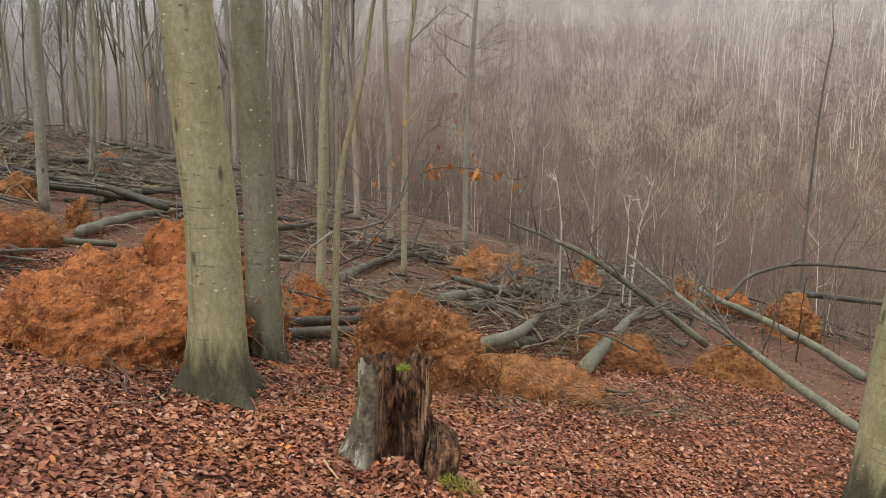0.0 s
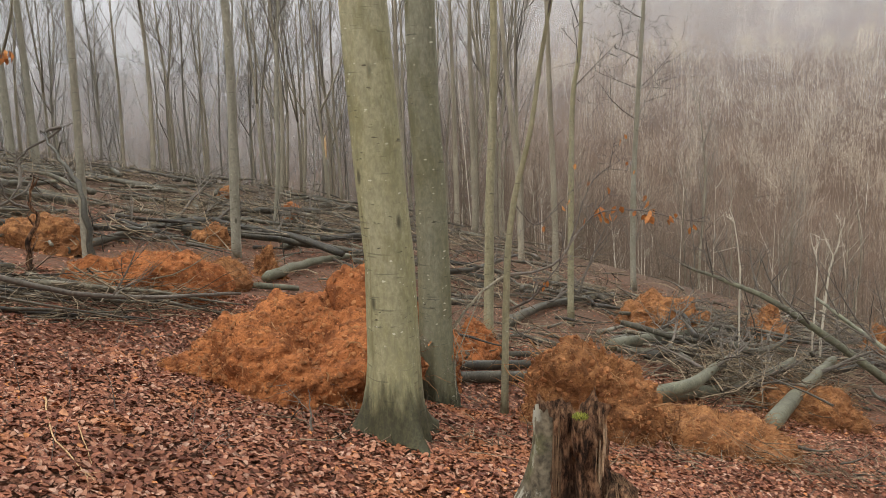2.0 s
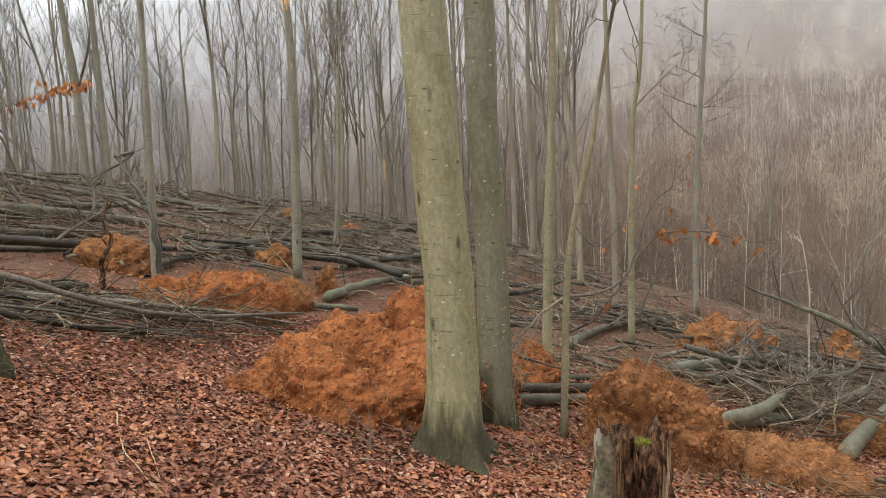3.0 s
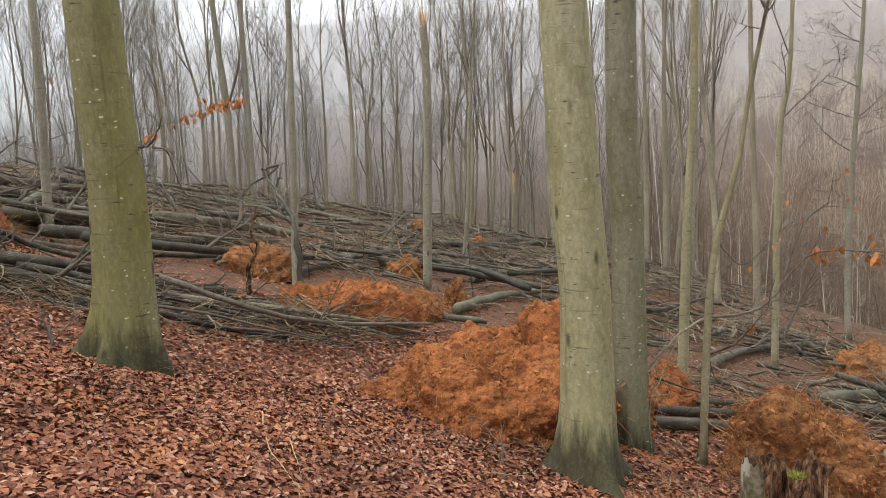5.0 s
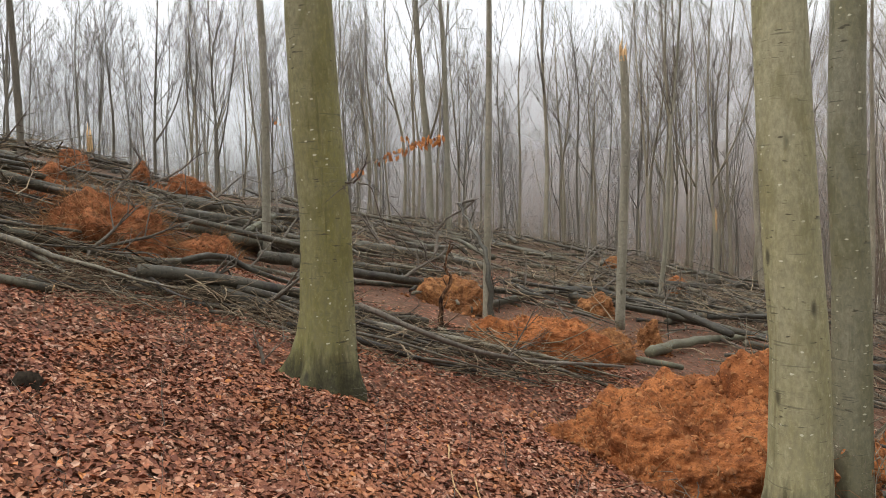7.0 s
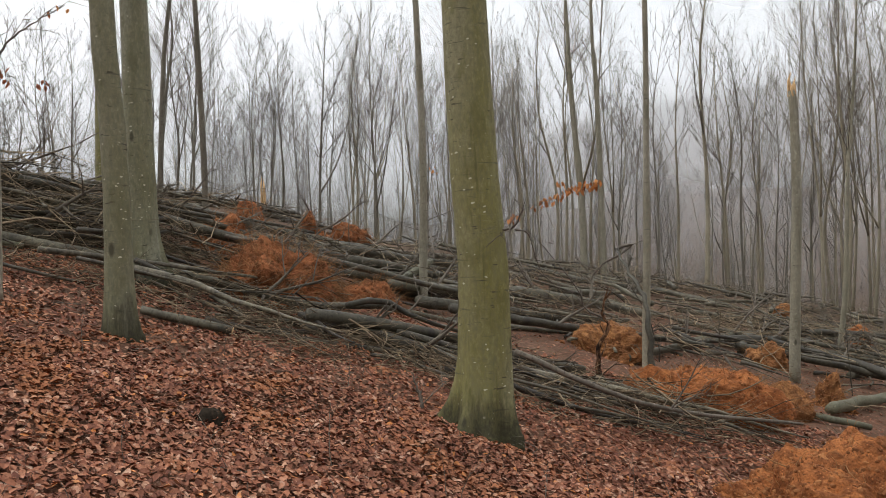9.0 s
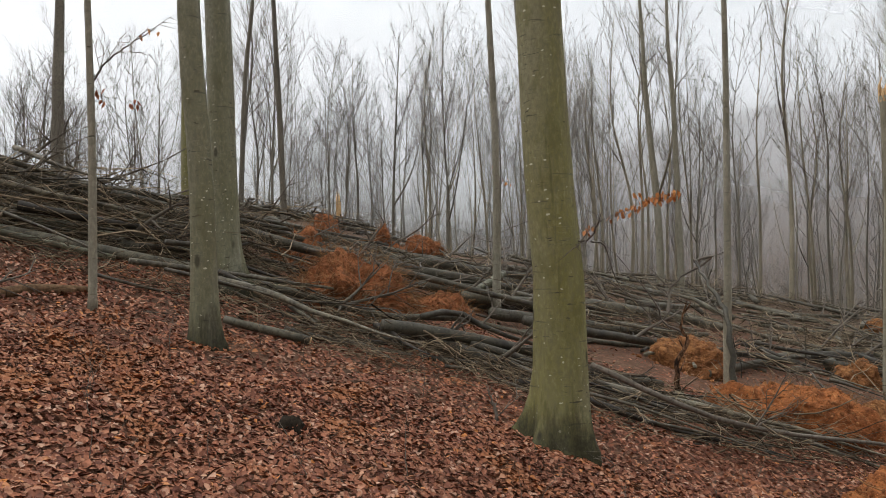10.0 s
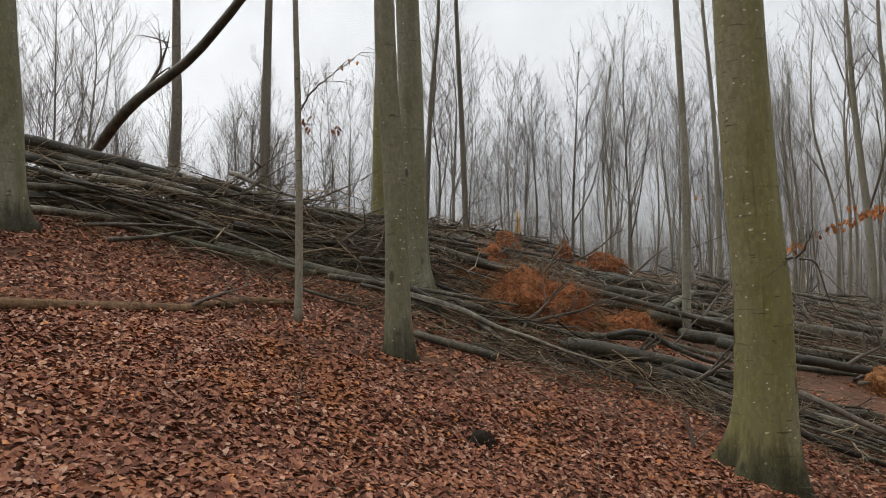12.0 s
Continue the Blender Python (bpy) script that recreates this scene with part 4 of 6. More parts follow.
    for i in range(hair):
        strand(fuzz, 3, rng_.uniform(0.0018, 0.0042), rng_.uniform(0.08, reach), 3)
    tagged(part("root_hair", fuzz, ROOT, earth), "mat of fine rusty roots", kind="stuff")
    return ob


mound(-3.05, 6.3, 2.3, 1.7, 0.85, 25, 1, SOIL, 40, "large upturned root plate of bright orange loam", 7, 0.15, hair=240, lumps=2600)
mound(-2.3, 6.95, 1.3, 1.1, 1.2, 10, 2, SOIL, 22, "tall heap of bright orange loam with hanging roots", 6, hair=160, lumps=1500)
mound(-0.25, 7.2, 1.2, 0.9, 1.15, 0, 3, SOIL_PALE, 30, "rounded root plate of orange-brown loam and roots", 6, hair=420, lumps=1300)
mound(1.25, 17.2, 2.1, 1.2, 1.0, 0, 4, SOIL_PALE, 14, "orange root plate of a fallen tree", hair=400, reach=0.38)
mound(0.95, 7.8, 1.7, 1.1, 0.5, -15, 5, SOIL_PALE, 24, "low heap of rooty brown loam", 6, hair=700, lumps=900)
mound(2.65, 10.8, 1.5, 0.9, 0.62, -10, 6, SOIL_PALE, 20, "low root plate of brown loam under a lying trunk", hair=480, reach=0.38)
mound(4.6, 11.1, 1.3, 0.85, 0.66, -20, 7, SOIL_PALE, 20, "rounded root plate of brown loam on leaves", hair=480, reach=0.38)
mound(5.55, 8.45, 0.5, 0.45, 0.36, 10, 30, SOIL_PALE, 8, "small clump of brown loam at a trunk's foot", hair=300, lumps=160)
mound(8.9, 18.3, 1.3, 0.8, 1.3, -25, 8, SOIL_PALE, 12, "upright root plate of brown loam", hair=480, reach=0.38)
mound(7.84, 20.6, 1.7, 0.9, 0.8, -20, 9, SOIL, 10, "bright orange torn root plate", hair=400, reach=0.38)
mound(6.4, 19.2, 0.9, 0.7, 1.0, -20, 29, SOIL_PALE, 8, "small brown root plate", hair=400, reach=0.38)
mound(3.6, 18.3, 0.9, 0.7, 1.1, -10, 10, SOIL_PALE, 8, "upright narrow brown root plate", hair=400, reach=0.38)
mound(-1.88, 9.8, 0.6, 0.6, 0.7, 0, 11, SOIL, 10, "small orange root plate behind the beech")
mound(-6.3, 8.9, 2.1, 1.2, 0.70, 35, 12, SOIL, 24, "ragged orange heap of loam between logs", 6, hair=700, lumps=900)
mound(-6.4, 11.2, 0.85, 0.75, 0.62, 30, 13, SOIL_PALE, 12, "orange root plate between logs")
mound(-6.71, 13.6, 0.62, 0.55, 0.8, 25, 14, SOIL_PALE, 10, "upright pale orange root plate")
mound(-9.48, 16.3, 0.95, 0.7, 0.66, 30, 15, SOIL_PALE, 10, "small root plate between lying logs")
mound(-9.2, 10.5, 1.4, 0.9, 0.66, 40, 16, SOIL_PALE, 12, "brown root plate between lying logs")
mound(-11.3, 25.3, 0.95, 0.7, 0.7, 25, 17, SOIL, 8, "far orange root plate among logs")
mound(-14.85, 27.3, 1.0, 0.7, 0.7, 30, 18, SOIL_PALE, 8, "far brown root plate among logs")
mound(-9.85, 4.45, 1.6, 1.05, 0.86, 65, 19, SOIL_RUST, 30, "rusty root plate bristling with fine roots", hair=1500, lumps=200, crumb=CLOD_RUST, reach=0.55)
mound(-10.5, 6.4, 0.9, 0.7, 0.5, 60, 20, SOIL_RUST, 14, "small rusty root plate between logs", hair=600, lumps=120, crumb=CLOD_RUST, reach=0.4)
mound(-12.6, 4.8, 0.95, 0.7, 0.85, 65, 21, SOIL_RUST, 8, "small brown root plate on the slope", hair=420, lumps=120, crumb=CLOD_RUST, reach=0.45)
mound(-18.4, 9.4, 0.85, 0.7, 1.05, 60, 22, SOIL_RUST, 8, "small orange root plate near the crest", hair=380, lumps=120, crumb=CLOD_RUST, reach=0.45)
mound(-19.6, 11.4, 1.1, 0.8, 0.95, 60, 23, SOIL_RUST, 8, "orange root plate near the crest", hair=420, lumps=120, crumb=CLOD_RUST, reach=0.45)
mound(-18.3, 7.7, 1.0, 0.8, 0.98, 65, 24, SOIL_RUST, 8, "brown root plate near the crest", hair=420, lumps=120, crumb=CLOD_RUST, reach=0.45)


# ---------------------------------------------------------------- felled trunks
def log(pts, r, material, seed, label="felled beech trunk with dark bark", taper=0.45, arms=0, group="felled trunks", sawn=False):
    rng_ = random.Random(seed)
    r *= 0.8
    o = Vector(pts[0])
    ob = thing("felled_trunk", label, "log", o, group=group)
    ln = sum((Vector(b) - Vector(a)).length for a, b in zip(pts, pts[1:]))
    k = max(6, int(ln / 0.4))
    line = [p - o for p in curve_pts(pts, k)]
    for p in line[1:]:
        p += Vector((rng_.uniform(-1, 1), rng_.uniform(-1, 1), rng_.uniform(-1, 1))) * r * 0.16
    rad = [r * (1.08 - taper * i / (k - 1)) * (0.82 if i == 0 and not sawn else 1.0) for i in range(k)]
    g = Geo()
    ph = rng_.uniform(0, 6)
    g.tube(line, rad, 14, lambda i, a: 1 + 0.05 * math.sin(2 * a + ph + i * 0.3) + 0.03 * math.sin(5 * a + i))
    rind = part("bark", g, material, ob)
    if sawn:
        d = (line[0] - line[1]).normalized()
        c = Geo()
        c.tube([line[0] - d * 0.01, line[0] + d * 0.006], [rad[0] * 0.93, rad[0] * 0.92], 14)
        part("cut_face", c, CUT, ob, "pale sawn wood face")
    fine = Geo()
    for i in range(arms):
        u = rng_.uniform(0.35, 0.98)
        s = min(k - 2, int(u * (k - 1)))
        t = (line[s + 1] - line[s]).normalized()
        side = rand_dir(rng_)
        side.z = abs(side.z)
        b = Geo()
        limb(b, rng_, line[s], t * 0.8 + side * 0.8, ln * rng_.uniform(0.12, 0.3), rad[s] * 0.5, 2, 0.05, (4, 4), (6, 4, 3), 0.004, fine)
        part("branch", b, BRANCH, rind)
    if fine.v:
        tagged(part("twig_tangle", fine, BRANCH, ob), kind="stuff")
    return ob


log([(5.10, 13.68, -4.90), (2.83, 13.20, -3.19), (1.19, 13.45, -2.51)], 0.095, LOG_GREEN, 1, "long leaning felled trunk with green-grey bark", 0.85, 14)
log([(5.52, 8.55, -4.36), (4.37, 10.64, -3.70), (3.54, 14.06, -3.22)], 0.09, LOG_GREEN, 2, "long leaning felled trunk with green-grey bark", 0.75, 10)
log([(8.04, 13.38, -5.36), (7.96, 16.23, -5.50), (7.22, 20.20, -5.65)], 0.13, LOG_GREEN, 3, "straight felled trunk lying down the slope", 0.4, 1)
log([(1.81, 8.94, -3.56), (2.82, 11.54, -3.95), (3.83, 13.92, -4.28)], 0.125, LOG_GREEN, 4, "thick felled trunk lying across a root plate", 0.4, 1)
log([(0.33, 8.75, -3.26), (1.25, 10.56, -3.78), (1.97, 11.37, -3.91), (2.87, 12.68, -3.93)], 0.12, LOG_GREEN, 5, "curved felled trunk with many twigs", 0.5, 4)
log([(-0.04, 11.98, -3.58), (1.16, 14.95, -4.23), (2.79, 18.08, -4.87)], 0.13, LOG_GREEN, 83, "felled trunk lying between root plates", 0.5, 3)
log([(0.33, 8.05, -2.95), (0.87, 8.85, -3.10), (1.48, 11.1, -3.58), (1.9, 12.6, -3.9)], 0.10, LOG_GREEN, 84, "curved felled trunk on the branch tangle", 0.5, 4)
log([(0.54, 11.89, -3.69), (1.36, 13.36, -4.03), (2.6, 16.41, -4.63)], 0.09, LOG, 85, "felled trunk on the branch tangle", 0.5, 3)
log([(-0.04, 13.75, -4.06), (1.26, 16.64, -4.61), (3.07, 20.06, -5.27)], 0.12, LOG, 6, arms=3)
log([(-1.71, 7.84, -2.77), (-1.00, 8.98, -3.11), (-0.3, 10.1, -3.4)], 0.085, LOG, 7, "felled pole stacked behind the beech", 0.2)
log([(-1.85, 8.49, -2.85), (-1.09, 9.75, -3.21), (-0.3, 11.0, -3.55)], 0.07, LOG, 8, "felled pole stacked behind the beech", 0.2)
log([(-2.00, 9.20, -2.95), (-1.19, 10.64, -3.35), (-0.4, 12.0, -3.7)], 0.06, LOG, 9, "felled pole stacked behind the beech", 0.2)
log([(-1.86, 13.08, -3.57), (-1.36, 17.00, -4.14), (0.10, 20.72, -4.74)], 0.12, LOG, 10, arms=3)
log([(-6.19, 12.47, -2.67), (-6.68, 15.72, -3.0), (-6.78, 19.08, -3.40), (-6.51, 24.78, -3.90)], 0.125, LOG_GREEN, 11, "long felled trunk lying over orange loam", 0.5, 2)
log([(-5.97, 11.32, -2.55), (-5.36, 11.99, -2.75)], 0.07, LOG_GREEN, 12, "short felled pole on orange loam", 0.2)
log([(-5.96, 5.28, -0.97), (-5.26, 6.60, -1.63), (-4.94, 9.11, -2.17)], 0.04, BRANCH, 13, "long thin stick across the brushwood", 0.5, 3)
log([(-12.51, -2.51, 2.35), (-13.04, -0.21, 1.89), (-14.6, 2.92, 1.35)], 0.12, LOG, 14, "long felled trunk on the brushwood pile", 0.5, 3)
log([(-12.05, -2.42, 2.02), (-12.15, -0.45, 1.57), (-12.66, 2.39, 0.90)], 0.09, LOG, 15, "felled trunk on the brushwood pile", 0.5, 3)
log([(-11.64, -2.30, 1.42), (-11.80, -0.44, 1.12), (-11.77, 0.92, 0.80), (-11.00, 1.88, 0.40)], 0.155, LOG, 16, "thick dark felled trunk under the brushwood", 0.3, 1)
log([(-11.87, -2.28, 1.42), (-10.94, -0.42, 0.81), (-10.35, 1.45, 0.29)], 0.058, LOG_GREEN, 17, "pale felled pole at the pile's foot", 0.3)
log([(-10.91, 0.16, 0.69), (-10.29, 2.13, 0.20), (-9.9, 3.5, -0.1)], 0.09, LOG, 18, "felled trunk at the pile's foot", 0.3)
log([(-15.02, -1.82, 2.6), (-13.74, -1.08, 3.24), (-12.77, -0.22, 3.75), (-11.75, 0.55, 4.46), (-10.7, 1.5, 5.6)], 0.11, LOG, 19, "dark bent branch rising out of the log pile", 0.35, 1)
log([(-10.05, 2.90, -0.02), (-9.48, 3.69, -0.28), (-8.83, 4.34, -0.53), (-8.99, 5.69, -0.66), (-9.19, 7.22, -1.04)], 0.068, LOG, 20, "long crooked felled stem on the slope", 0.5, 4)
log([(-7.82, 2.99, -0.69), (-8.27, 2.21, -0.43)], 0.058, LOG, 21, "short sawn log lying on leaves", 0.1, sawn=True)
log([(-8.02, 3.96, -0.59), (-7.92, 4.94, -0.78), (-7.72, 5.99, -1.06)], 0.095, LOG, 80, "thick felled trunk lying on the brushwood", 0.3, 2)
log([(-8.69, 4.66, -0.71), (-8.06, 6.36, -1.20), (-7.5, 8.0, -1.65)], 0.11, LOG, 22, "thick felled trunk in the brushwood", 0.3, 2)
log([(-8.05, 4.52, -0.82), (-7.44, 5.84, -1.27), (-6.9, 7.3, -1.65)], 0.10, LOG, 23, "thick felled trunk in the brushwood", 0.3, 2)
log([(-6.96, -1.56, 0.0), (-7.45, -0.95, -0.05), (-7.95, -0.2, -0.09), (-8.35, 0.25, -0.06), (-8.62, 0.8, -0.08)], 0.062, ROTTEN, 24, "rotten barkless log lying on leaves", 0.2, 1)
log([(-8.22, 0.12, -0.07), (-8.46, 0.46, -0.04), (-8.72, 0.98, -0.08)], 0.07, ROTTEN, 26, "torn brown half of a rotten log", 0.5)
log([(-10.68, 6.16, -0.6), (-12.2, 8.0, -0.45), (-13.2, 9.6, -0.1)], 0.12, LOG_GREEN, 25, "pale felled trunk with torn root end", 0.4, 1)


def lay(x, y, turn, ln, r, seed, up=0.0, arms=2, material=None):
    """A felled trunk that follows the ground from (x, y), turn degrees left of straight ahead."""
    rng_ = random.Random(seed)
    pts = []
    a = radians(turn)
    for i in range(4):
        d = ln * i / 3
        px, py = x - math.sin(a) * d + rng_.uniform(-0.15, 0.15), y + math.cos(a) * d + rng_.uniform(-0.15, 0.15)
        pts.append((px, py, height(px, py) + r * 0.7 + up * (0.6 + 0.4 * rng_.random())))
    log(pts, r, material or LOG, seed, "felled beech trunk among the slash", 0.55, arms, "scattered felled trunks")


log([(-16.2, 5.00, 1.25), (-17.0, 7.27, 0.85), (-17.95, 10.87, 0.25), (-20.15, 15.98, -0.1)], 0.19, LOG, 60, "thick dark felled trunk along the slope", 0.5, 2)
log([(-13.97, 7.20, 0.15), (-15.6, 10.2, -0.25), (-17.54, 13.8, -0.36)], 0.16, LOG, 61, "thick felled trunk along the slope", 0.4, 1)
log([(-13.03, 7.17, -0.08), (-13.7, 9.2, -0.4), (-14.31, 11.19, -0.65)], 0.13, LOG, 62, arms=1)
log([(-13.11, 9.53, -0.57), (-13.97, 13.07, -1.08), (-15.04, 16.79, -1.47)], 0.18, LOG, 63, "thick dark felled trunk along the slope", 0.4, 1)
log([(-11.59, 6.62, -0.21), (-11.82, 8.28, -0.53), (-11.90, 9.9, -0.85)], 0.14, LOG, 64, arms=1)
log([(-14.01, 8.06, 0.20), (-14.96, 10.04, 0.01), (-15.89, 12.30, -0.23)], 0.15, LOG, 65, arms=1)
log([(-12.18, 6.98, 0.0), (-12.7, 8.4, -0.2), (-13.22, 9.80, -0.40)], 0.125, LOG, 66)
log([(-8.34, 4.69, -0.54), (-8.93, 5.59, -0.56), (-8.64, 5.90, -0.79), (-8.70, 6.77, -1.07)], 0.055, LOG, 67, "crooked thin stem on the brushwood", 0.5, 2)
log([(-13.00, 11.66, -0.85), (-13.94, 15.11, -1.31), (-14.00, 17.06, -1.71)], 0.18, LOG, 68, "thick dark felled trunk along the slope", 0.4, 1)
log([(-10.41, 14.23, -2.12), (-12.34, 20.65, -2.52), (-12.10, 25.22, -3.04)], 0.10, LOG, 69, arms=2)
log([(-8.68, 10.44, -1.85), (-10.82, 15.79, -2.23), (-11.21, 18.08, -2.46)], 0.095, LOG, 70, arms=2)
log([(-7.50, 7.31, -1.57), (-6.58, 7.82, -1.82), (-5.6, 8.4, -2.05)], 0.055, LOG, 71, arms=1)
log([(-10.51, 18.81, -2.68), (-9.53, 22.80, -3.31)], 0.12, LOG, 72, arms=2)
log([(-8.38, 18.02, -3.03), (-9.25, 27.14, -3.75)], 0.11, LOG, 73, arms=2)
log([(-14.80, 22.47, -2.28), (-13.66, 29.68, -3.14)], 0.135, LOG, 74, arms=2)
log([(7.5, 19.0, -5.5), (8.5, 19.8, -5.0), (10.4, 20.4, -4.85), (13.6, 20.4, -5.2), (16.2, 19.6, -6.0)], 0.075, LOG, 75, "long arching felled trunk at the valley's edge", 0.6, 8)
log([(9.6, 20.2, -5.6), (13.0, 20.0, -5.9), (15.6, 19.4, -6.0)], 0.10, LOG, 76, arms=1)

# long bent trunks heaped on the tall pile
rng = random.Random(12)
for i in range(11):
    u = (i + 0.5) / 11
    x, y, k = -12.9 + 1.6 * u + rng.uniform(-0.2, 0.2), -3.4 + rng.uniform(0, 3.2), rng.uniform(3.4, 5.6)
    lift = 0.75 - 0.55 * u + rng.uniform(0, 0.12)
    pts = []
    for j in range(5):
        px, py = x + j / 4 * k * 0.12 * rng.uniform(-0.6, 1.2) + rng.uniform(-0.10, 0.10), y + j / 4 * k
        pts.append((px, py, height(px, py) + lift * (1.0 - 0.12 * j) + rng.uniform(-0.05, 0.07)))
    log(pts, rng.choice((0.05, 0.06, 0.07, 0.085, 0.10)), LOG if rng.random() < 0.6 else LOG_GREEN, 450 + i, "long bent felled trunk on the tall brushwood pile", 0.8, 4, "pile trunks")

rng = random.Random(31)
for i in range(16):
    a, d = radians(rng.uniform(52, 74)), rng.uniform(11.5, 21)
    lay(-d * math.sin(a), d * math.cos(a), rng.uniform(-10, 45), rng.uniform(4, 8), rng.uniform(0.06, 0.14), 200 + i, rng.uniform(0, 0.3))
for i in range(40):
    a, d = radians(rng.uniform(14, 54)), rng.uniform(16.5, 36)
    lay(-d * math.sin(a), d * math.cos(a), rng.uniform(-75, 100), rng.uniform(4, 9), rng.uniform(0.07, 0.15), 300 + i, rng.uniform(0.05, 0.5))
for i in range(9):
    a, d = radians(rng.uniform(78, 98)), rng.uniform(11.5, 15)
    lay(-d * math.sin(a), d * math.cos(a), rng.uniform(-15, 15), rng.uniform(3, 6), rng.uniform(0.05, 0.11), 400 + i, rng.uniform(0.2, 0.9))
for i in range(12):
    a, d = radians(rng.uniform(-16, 0)), rng.uniform(11, 17)
    lay(-d * math.sin(a), d * math.cos(a), rng.uniform(-80, 10), rng.uniform(2.5, 5), rng.uniform(0.04, 0.09), 500 + i, rng.uniform(0.1, 0.7), 4)


# ---------------------------------------------------------------- brushwood
def brush(name, label, spots, width, tall, count, ln, turn, spread, seed, r=0.008, stems=70, long=1.0):
    """A tangle of cut wood strewn along a line of spots: single stems, and the fine twigs between them."""
    rng_ = random.Random(seed)
    ob = thing(name, label, "brushwood", (spots[0][0], spots[0][1], height(*spots[0])), group="brushwood")
    org = ob.location.copy()
    twigs = Geo()
    n = len(spots) - 1
    for i in range(count):
        u = rng_.random() * n
        s = min(n - 1, int(u))
        x = spots[s][0] + (spots[s + 1][0] - spots[s][0]) * (u - s) + rng_.gauss(0, width / 2)
        y = spots[s][1] + (spots[s + 1][1] - spots[s][1]) * (u - s) + rng_.gauss(0, width / 2)
        lift = tall * rng_.random() ** 1.6
        z = height(x, y) + lift
        a = radians(turn + rng_.gauss(0, spread))
        l_ = rng_.uniform(*ln)
        thick = i < stems
        if thick:
            l_ *= rng_.uniform(1.1, 1.6) * long
        d = Vector((-math.sin(a), math.cos(a), rng_.gauss(0.0, 0.12 / long ** 2 if thick else 0.18)))
        slope = (height(x + d.x * 0.5, y + d.y * 0.5) - height(x, y)) / 0.5
        d.z += slope
        p = Vector((x, y, z + 0.01)) - org - d * l_ * 0.5
        if thick:
            p.z = height(p.x + org.x, p.y + org.y) + lift - org.z
        k = 6 if thick else 4
        pts = [p]
        for q in range(k):
            d = (d + rand_dir(rng_) * (0.20 if thick else 0.34)).normalized()
            p = p + d * l_ / k
            if thick:
                # long stems sag onto the ground below
                p.z = 0.45 * p.z + 0.55 * (height(p.x + org.x, p.y + org.y) + lift - org.z)
            pts.append(p)
        r0 = r * (rng_.choice((2.0, 2.4, 2.8, 3.4, 4.4, 6.0)) if thick else rng_.choice((0.45, 0.6, 0.8, 1.0, 1.5)))
        if thick:
            g = Geo()
            line = curve_pts(pts, 13)
            g.tube(line, [r0 * (1.05 - 0.9 * q / 12) for q in range(13)], 6)
            part("stem", g, BRUSH_STEM, ob)
        else:
            twigs.tube(pts, [r0 * (1 - 0.75 * q / k) for q in range(k + 1)], 4, cap=False, point=True)
        for q in range(3):
            o = pts[rng_.randrange(1, k)]
            twigs.tube([o, o + (d + rand_dir(rng_) * 0.9) * l_ * rng_.uniform(0.08, 0.28)], [min(r0 * 0.5, 0.006), 0.001], 3, cap=False, point=True)
    tagged(part("twig_tangle", twigs, TWIG, ob), "tangled thin grey twigs", kind="stuff")


brush("brush_pile", "heap of cut grey beech twigs on the slope", [(-9.6, 3.0), (-8.2, 4.6), (-6.6, 6.4), (-5.2, 8.2)], 0.85, 0.32, 820, (0.3, 1.2), -38, 30, 1, 0.0085, stems=60, long=2.3)
brush("brush_pile", "tall heap of cut branches and stems", [(-12.4, -3.2), (-11.9, -0.8), (-11.4, 1.2), (-11.0, 3.4)], 1.0, 0.62, 800, (0.6, 2.2), -3, 26, 2, 0.0105, stems=70, long=1.9)
brush("brush_pile", "ragged tangle of thin branches on the end of a pile", [(-12.1, 0.4), (-11.7, 1.6), (-11.3, 2.8), (-10.9, 3.8)], 0.6, 1.0, 420, (0.5, 1.6), -10, 55, 18, 0.0075, stems=22, long=1.2)
brush("slash", "cut branches strewn between the lying logs", [(-13.0, 4.2), (-14.0, 7.0), (-12.5, 10.5), (-10.0, 14.0)], 2.4, 0.5, 650, (0.7, 2.2), 10, 50, 3, 0.010, stems=100)
brush("slash", "cut branches strewn across the clearing", [(-12.5, 16.0), (-12.0, 20.0), (-9.5, 24.0), (-6.5, 22.0)], 4.0, 0.5, 850, (0.8, 2.4), 40, 70, 4, 0.012, stems=100)
brush("slash", "cut branches covering the far clearing", [(-14.0, 24.0), (-10.0, 29.0), (-6.0, 28.0), (-2.0, 25.0)], 5.0, 0.5, 750, (0.9, 2.6), 60, 60, 8, 0.014, stems=100)
brush("slash", "cut branches strewn across the clearing", [(-4.5, 14.0), (-3.0, 18.0), (-1.0, 20.0), (1.5, 20.5)], 2.6, 0.5, 450, (0.7, 2.0), 10, 80, 5, 0.010, stems=100)
brush("slash", "cut branches covering the crest behind the logs", [(-17.0, 11.5), (-19.5, 16.0), (-21.5, 21.0), (-18.0, 26.0)], 3.2, 0.5, 500, (0.8, 2.4), 25, 50, 15, 0.013, stems=90)
brush("slash", "cut branches lying on the far crest", [(-36.0, 9.0), (-34.5, 11.5), (-32.5, 13.5), (-31.5, 15.5)], 2.2, 0.5, 260, (1.0, 3.0), 20, 45, 16, 0.02, stems=75)
brush("slash", "cut branches at the forest's edge", [(-25.0, 25.0), (-24.0, 30.0), (-20.0, 33.0), (-14.0, 34.0)], 2.6, 0.5, 350, (1.0, 3.0), 50, 60, 17, 0.016, stems=75)
brush("brush_pile", "grey tangle of thin beech branches", [(1.3, 10.6), (2.0, 11.8), (3.0, 13.2), (3.8, 14.6)], 1.0, 0.5, 850, (0.5, 1.7), -40, 55, 6, stems=35)
